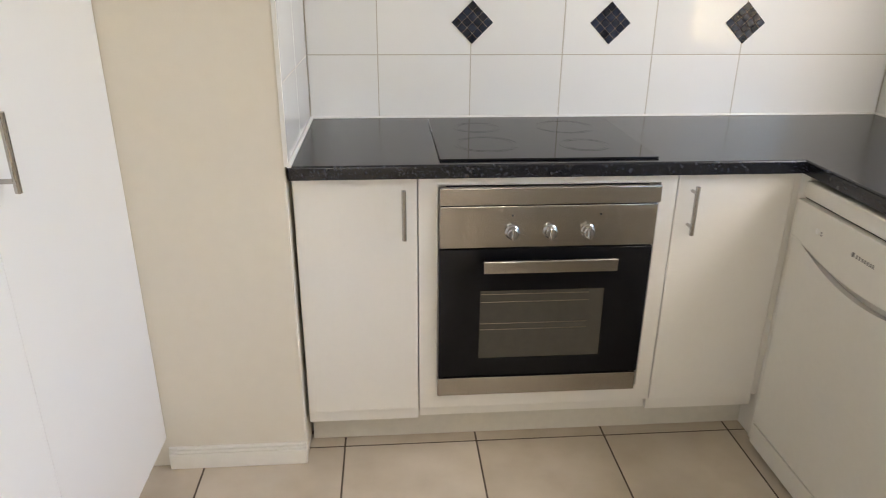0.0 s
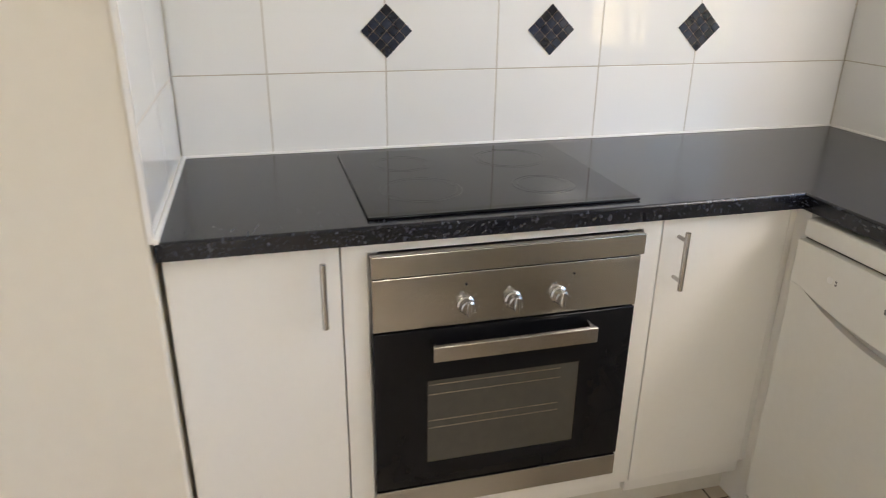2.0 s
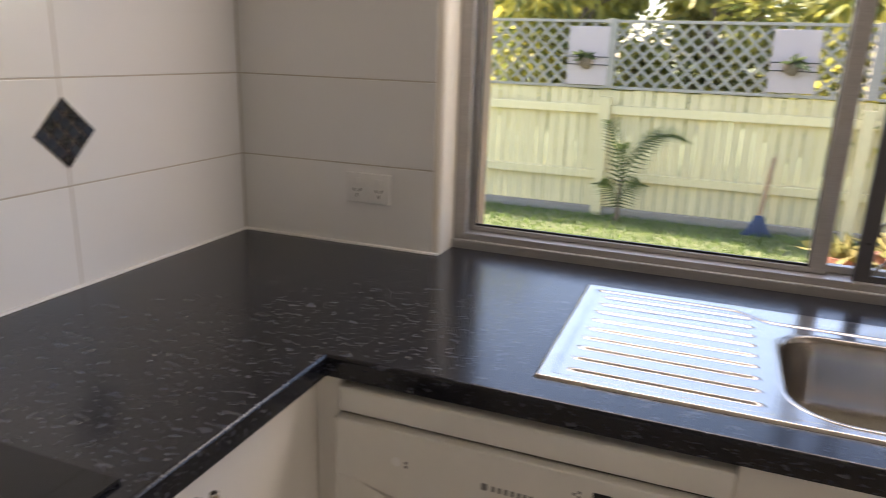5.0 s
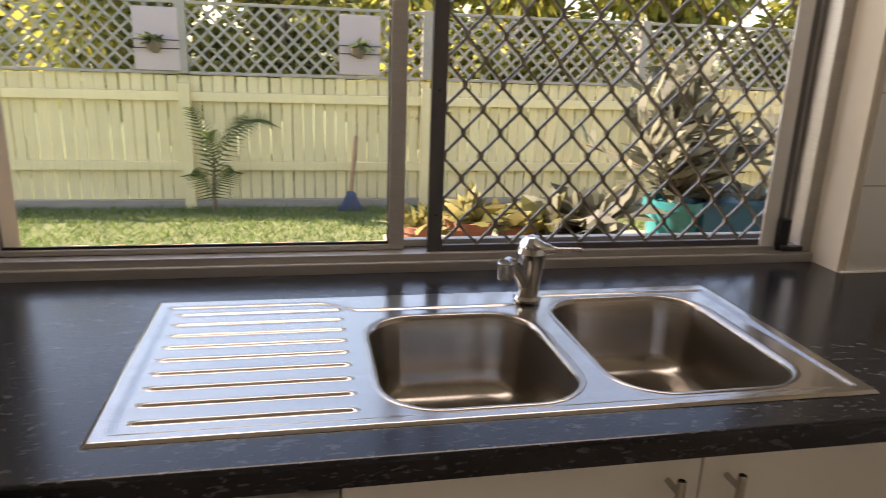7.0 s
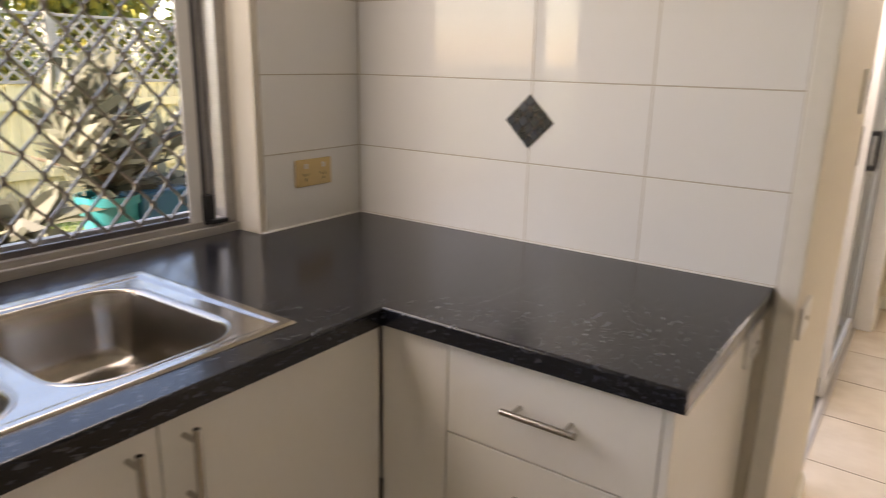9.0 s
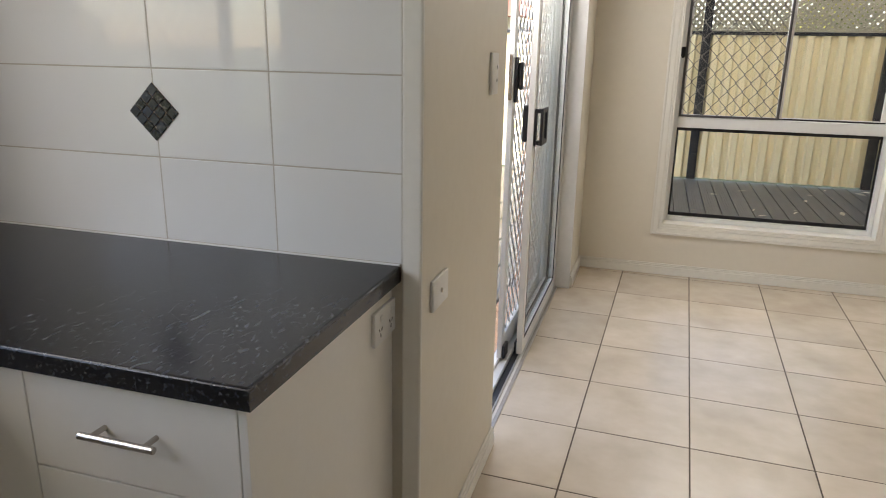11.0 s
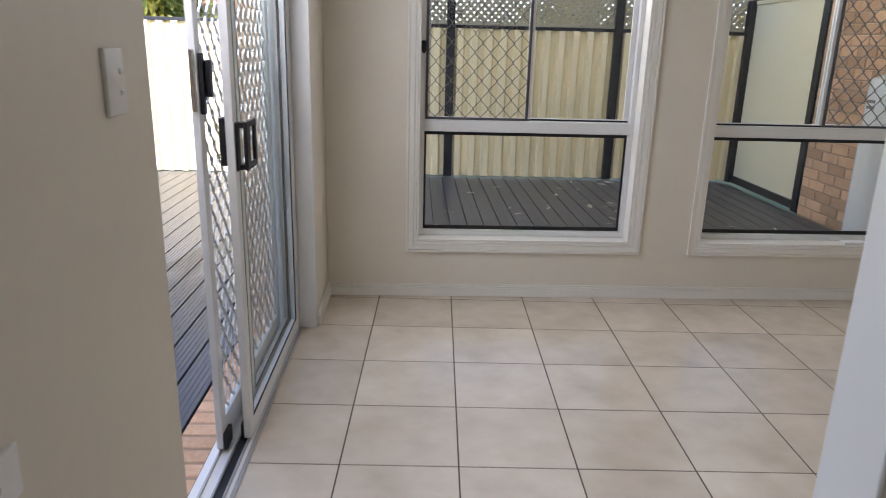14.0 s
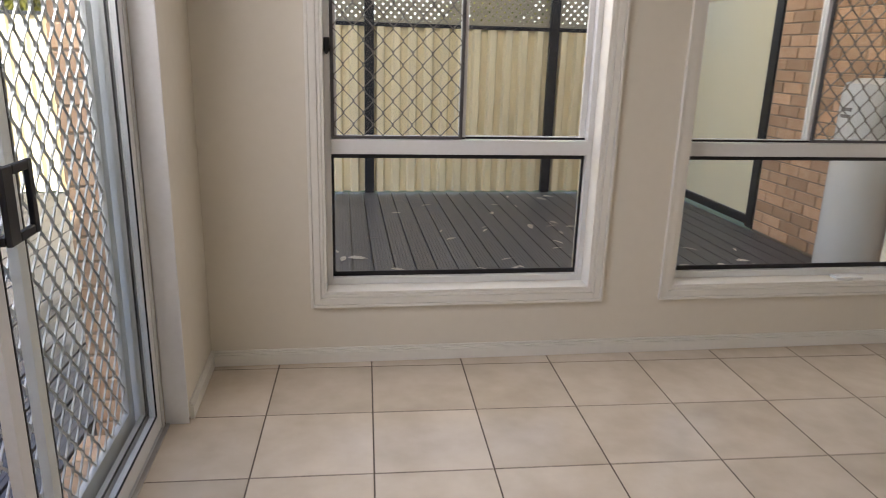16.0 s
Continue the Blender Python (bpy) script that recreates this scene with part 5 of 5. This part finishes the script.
# ---- deck boards and leaves ----
def board_mesh(l):
    own = bmesh.new()
    line = [(-0.0650, -0.030), (0.0650, -0.030), (0.0650, -0.003), (0.063, 0.0)]
    for g in range(5):
        u = 0.045 - g * 0.0225
        line += [(u + 0.003, 0.0), (u + 0.002, -0.0015), (u - 0.002, -0.0015), (u - 0.003, 0.0)]
    line += [(-0.063, 0.0), (-0.0650, -0.003)]
    lo = [own.verts.new((u, -l / 2, z)) for u, z in line]
    hi = [own.verts.new((u, l / 2, z)) for u, z in line]
    n = len(line)
    own.faces.new(lo), own.faces.new(hi)
    for k in range(n):
        own.faces.new((lo[k], lo[(k + 1) % n], hi[(k + 1) % n], hi[k]))
    return mesh_of("deck_board", own, DECK, 0)


short, long_ = board_mesh(1.285 + 2.38), board_mesh(4.31 + 2.38)
x = 2.82
while x < 9.25:
    inner = x < 7.00
    piece("deck_board", short if inner else long_, pose(x, (1.285 - 2.38) / 2 if inner else (4.31 - 2.38) / 2, DZ), deck)
    x += 0.1385
    if 6.97 < x < 7.145:
        x = 7.145
r = random.Random(8)
LITTER = material("dry_leaf", (0.75, 0.72, 0.64), 0.8, second=(0.5, 0.46, 0.38), spread=0.3)
own = bmesh.new()
for a, b in ((0, 0.0), (0.02, 0.009), (0.045, 0.008), (0.065, 0)):
    own.verts.new((a, b, 0.004 + 0.004 * math.sin(a * 60)))
    own.verts.new((a, -b - 0.0008, 0.003))
own.verts.ensure_lookup_table()
for k in range(3):
    own.faces.new([own.verts[i] for i in (2 * k, 2 * k + 1, 2 * k + 3, 2 * k + 2)])
geo = own.faces[:]
bmesh.ops.solidify(own, geom=geo, thickness=0.0012)
litter_mesh = mesh_of("leaf", own, LITTER, 1.0)
for k in range(90):
    px, py = r.uniform(3.0, 6.9), r.uniform(-2.2, 1.1)
    ob = new("fallen_leaf", litter_mesh)
    sc = r.uniform(0.8, 2.1)
    ob.matrix_basis = pose(px, py, DZ + 0.001, r.uniform(-4, 4), r.uniform(-4, 4), r.uniform(0, 360)) @ Matrix.Scale(sc, 4)
    tagged(ob, "pale dry leaf fallen on the deck", "leaf", "fallen leaves on the deck")

# ---- wall tiles ----
tile_cache = {}


def tile_mesh(w, h):
    key = (round(w, 3), round(h, 3))
    if key not in tile_cache:
        own = bmesh.new()
        bmesh.ops.create_cube(own, size=1)
        for v in own.verts:
            v.co = Vector((v.co.x * w, v.co.y * 0.006, v.co.z * h))
        front = [e for e in own.edges if all(v.co.y < 0 for v in e.verts)]
        bmesh.ops.bevel(own, geom=front, offset=0.0014, segments=2, profile=0.5, affect="EDGES")
        tile_cache[key] = mesh_of("wall_tile", own, TILE, 0)
    return tile_cache[key]


chip_mesh = mesh_of("mosaic_chip", box(-0.0113, 0.0113, -0.0022, 0.0022, -0.0113, 0.0113, 0.0012, 1), MOSAIC, 0)
ROWS = [TOP + 0.0025, 1.102, 1.304, 1.503, 1.703]


def tiled(name, face, at, cuts, diamonds, label):
    """Rows of tiles on a wall; cuts are joint places along it, diamonds (place, height) of the mosaic insets."""
    t = thing(name, {"-y": (cuts[0], at, TOP), "+y": (cuts[0], at, TOP), "-x": (at, cuts[0], TOP), "+x": (at, cuts[0], TOP)}[face], label, "wall tiles", kind="structure")
    turn = {"-y": 0, "+y": 180, "-x": -90, "+x": 90}[face]
    sgn = 1 if face[0] == "-" else -1

    def place(u, z, off):
        w = at + sgn * off
        return (u, w, z) if face[1] == "y" else (w, u, z)
    a, b = cuts[0], cuts[-1]
    lo, hi = sorted((at + sgn * 0.0006, at + sgn * 0.0055))
    part("grout", box(*((a, b, lo, hi) if face[1] == "y" else (lo, hi, a, b)), ROWS[0], ROWS[-1]), WGROUT, t)
    for u0, u1 in zip(cuts, cuts[1:]):
        for z0, z1 in zip(ROWS, ROWS[1:]):
            piece("wall_tile", tile_mesh(u1 - u0 - 0.0025, z1 - z0 - 0.0025), Matrix.Translation(place((u0 + u1) / 2, (z0 + z1) / 2, 0.003)) @ pose(0, 0, 0, 0, 0, turn), t)
    for u, z in diamonds:
        own = box(-0.047, 0.047, -0.001, 0.001, -0.047, 0.047)
        bk = part("inset_backing", own, MORTAR, t)
        bk.matrix_basis = Matrix.Translation(place(u, z, -0.0006)) @ pose(0, 0, 0, 0, 0, turn) @ pose(0, 0, 0, 0, 45, 0)
        for i in range(4):
            for j in range(4):
                m = Matrix.Translation(place(u, z, -0.0016)) @ pose(0, 0, 0, 0, 0, turn) @ pose(0, 0, 0, 0, 45, 0) @ Matrix.Translation(((i - 1.5) * 0.0238, 0, (j - 1.5) * 0.0238))
                piece("mosaic_chip", chip_mesh, m, t)
    return t


tiled("tiles_north", "-y", N, [NIBX + 0.001, 6.245, 6.545, 6.846, 7.148, 7.448, E - 0.0005], [(6.548, 1.202), (6.997, 1.201), (7.449, 1.203)], "glossy white wall tiles with dark diamond insets")
tiled("tiles_east_1", "-x", E, [WY1 + 0.016, N - 0.0005], [], "glossy white wall tiles beside the window")
tiled("tiles_east_2", "-x", E, [S + 0.0005, WY0 - 0.016], [], "glossy white wall tiles beside the window")
tiled("tiles_south", "+y", S, [6.803, 7.108, 7.408, E - 0.0005], [(7.410, 1.206)], "glossy white wall tiles with a dark diamond inset")
tiled("tiles_nib", "+x", NIBX, [NIBY + 0.005, 7.105, N - 0.0005], [], "glossy white wall tiles on the nib")

# ---- floor tiles ----
floor_ob = bpy.data.objects["floor"]
WORLD[floor_ob] = Matrix()
r = random.Random(3)
TURN, PITCH = -0.031, 0.4045      # the dining tiles lie slightly askew to the walls


def clipped(poly, x0, x1, y0, y1):
    """A tile's outline cut to the room."""
    for k, lim, sign in ((0, x0, 1), (0, x1, -1), (1, y0, 1), (1, y1, -1)):
        out = []
        for p, q in zip(poly, poly[1:] + poly[:1]):
            a, b = sign * (p[k] - lim), sign * (q[k] - lim)
            if a >= 0:
                out.append(p)
            if a * b < 0:
                f = a / (a - b)
                out.append((p[0] + (q[0] - p[0]) * f, p[1] + (q[1] - p[1]) * f))
        poly = out
        if len(poly) < 3:
            return []
    return poly


def tile_block(poly):
    """A thin tile with eased top edges, from its outline round its own centre."""
    rings = [[(x, y, -0.008) for x, y in poly], [(x, y, -0.0009) for x, y in poly], [(x * 0.9965, y * 0.9965, 0.0) for x, y in poly]]
    return mesh_of("floor_tile", loft(rings, None, True, True), FLOORTILE, 0)


full_tile = {}
for turn, pitch, ox, oy, ni, nj, room in ((TURN, PITCH, 6.026, 2.031, range(-9, 3), range(-2, 7), (2.79, 6.792, DY - 0.01, 4.645)), (0.0, 0.4055, 6.1200, 6.863, range(-3, 4), range(-6, 1), (4.99, 7.5, 4.645, 6.93))):
    c, sn, g = math.cos(turn), math.sin(turn), (pitch - 0.0052) / 2
    for i in ni:
        for j in nj:
            cx, cy = ox + (c * (i + 0.5) - sn * (j + 0.5)) * pitch, oy + (sn * (i + 0.5) + c * (j + 0.5)) * pitch
            square = [(cx + c * a - sn * b, cy + sn * a + c * b) for a, b in ((-g, -g), (g, -g), (g, g), (-g, g))]
            poly = clipped(square, *room)
            if len(poly) < 3:
                continue
            mx, my = sum(p[0] for p in poly) / len(poly), sum(p[1] for p in poly) / len(poly)
            if max(p[0] for p in poly) - min(p[0] for p in poly) < 0.012 or max(p[1] for p in poly) - min(p[1] for p in poly) < 0.012:
                continue
            if poly == square:
                me = full_tile.setdefault(turn, None) or tile_block([(p[0] - mx, p[1] - my) for p in poly])
                full_tile[turn] = me
            else:
                me = tile_block([(p[0] - mx, p[1] - my) for p in poly])
            piece("floor_tile", me, pose(mx, my, r.uniform(-0.0003, 0.0003)), floor_ob)
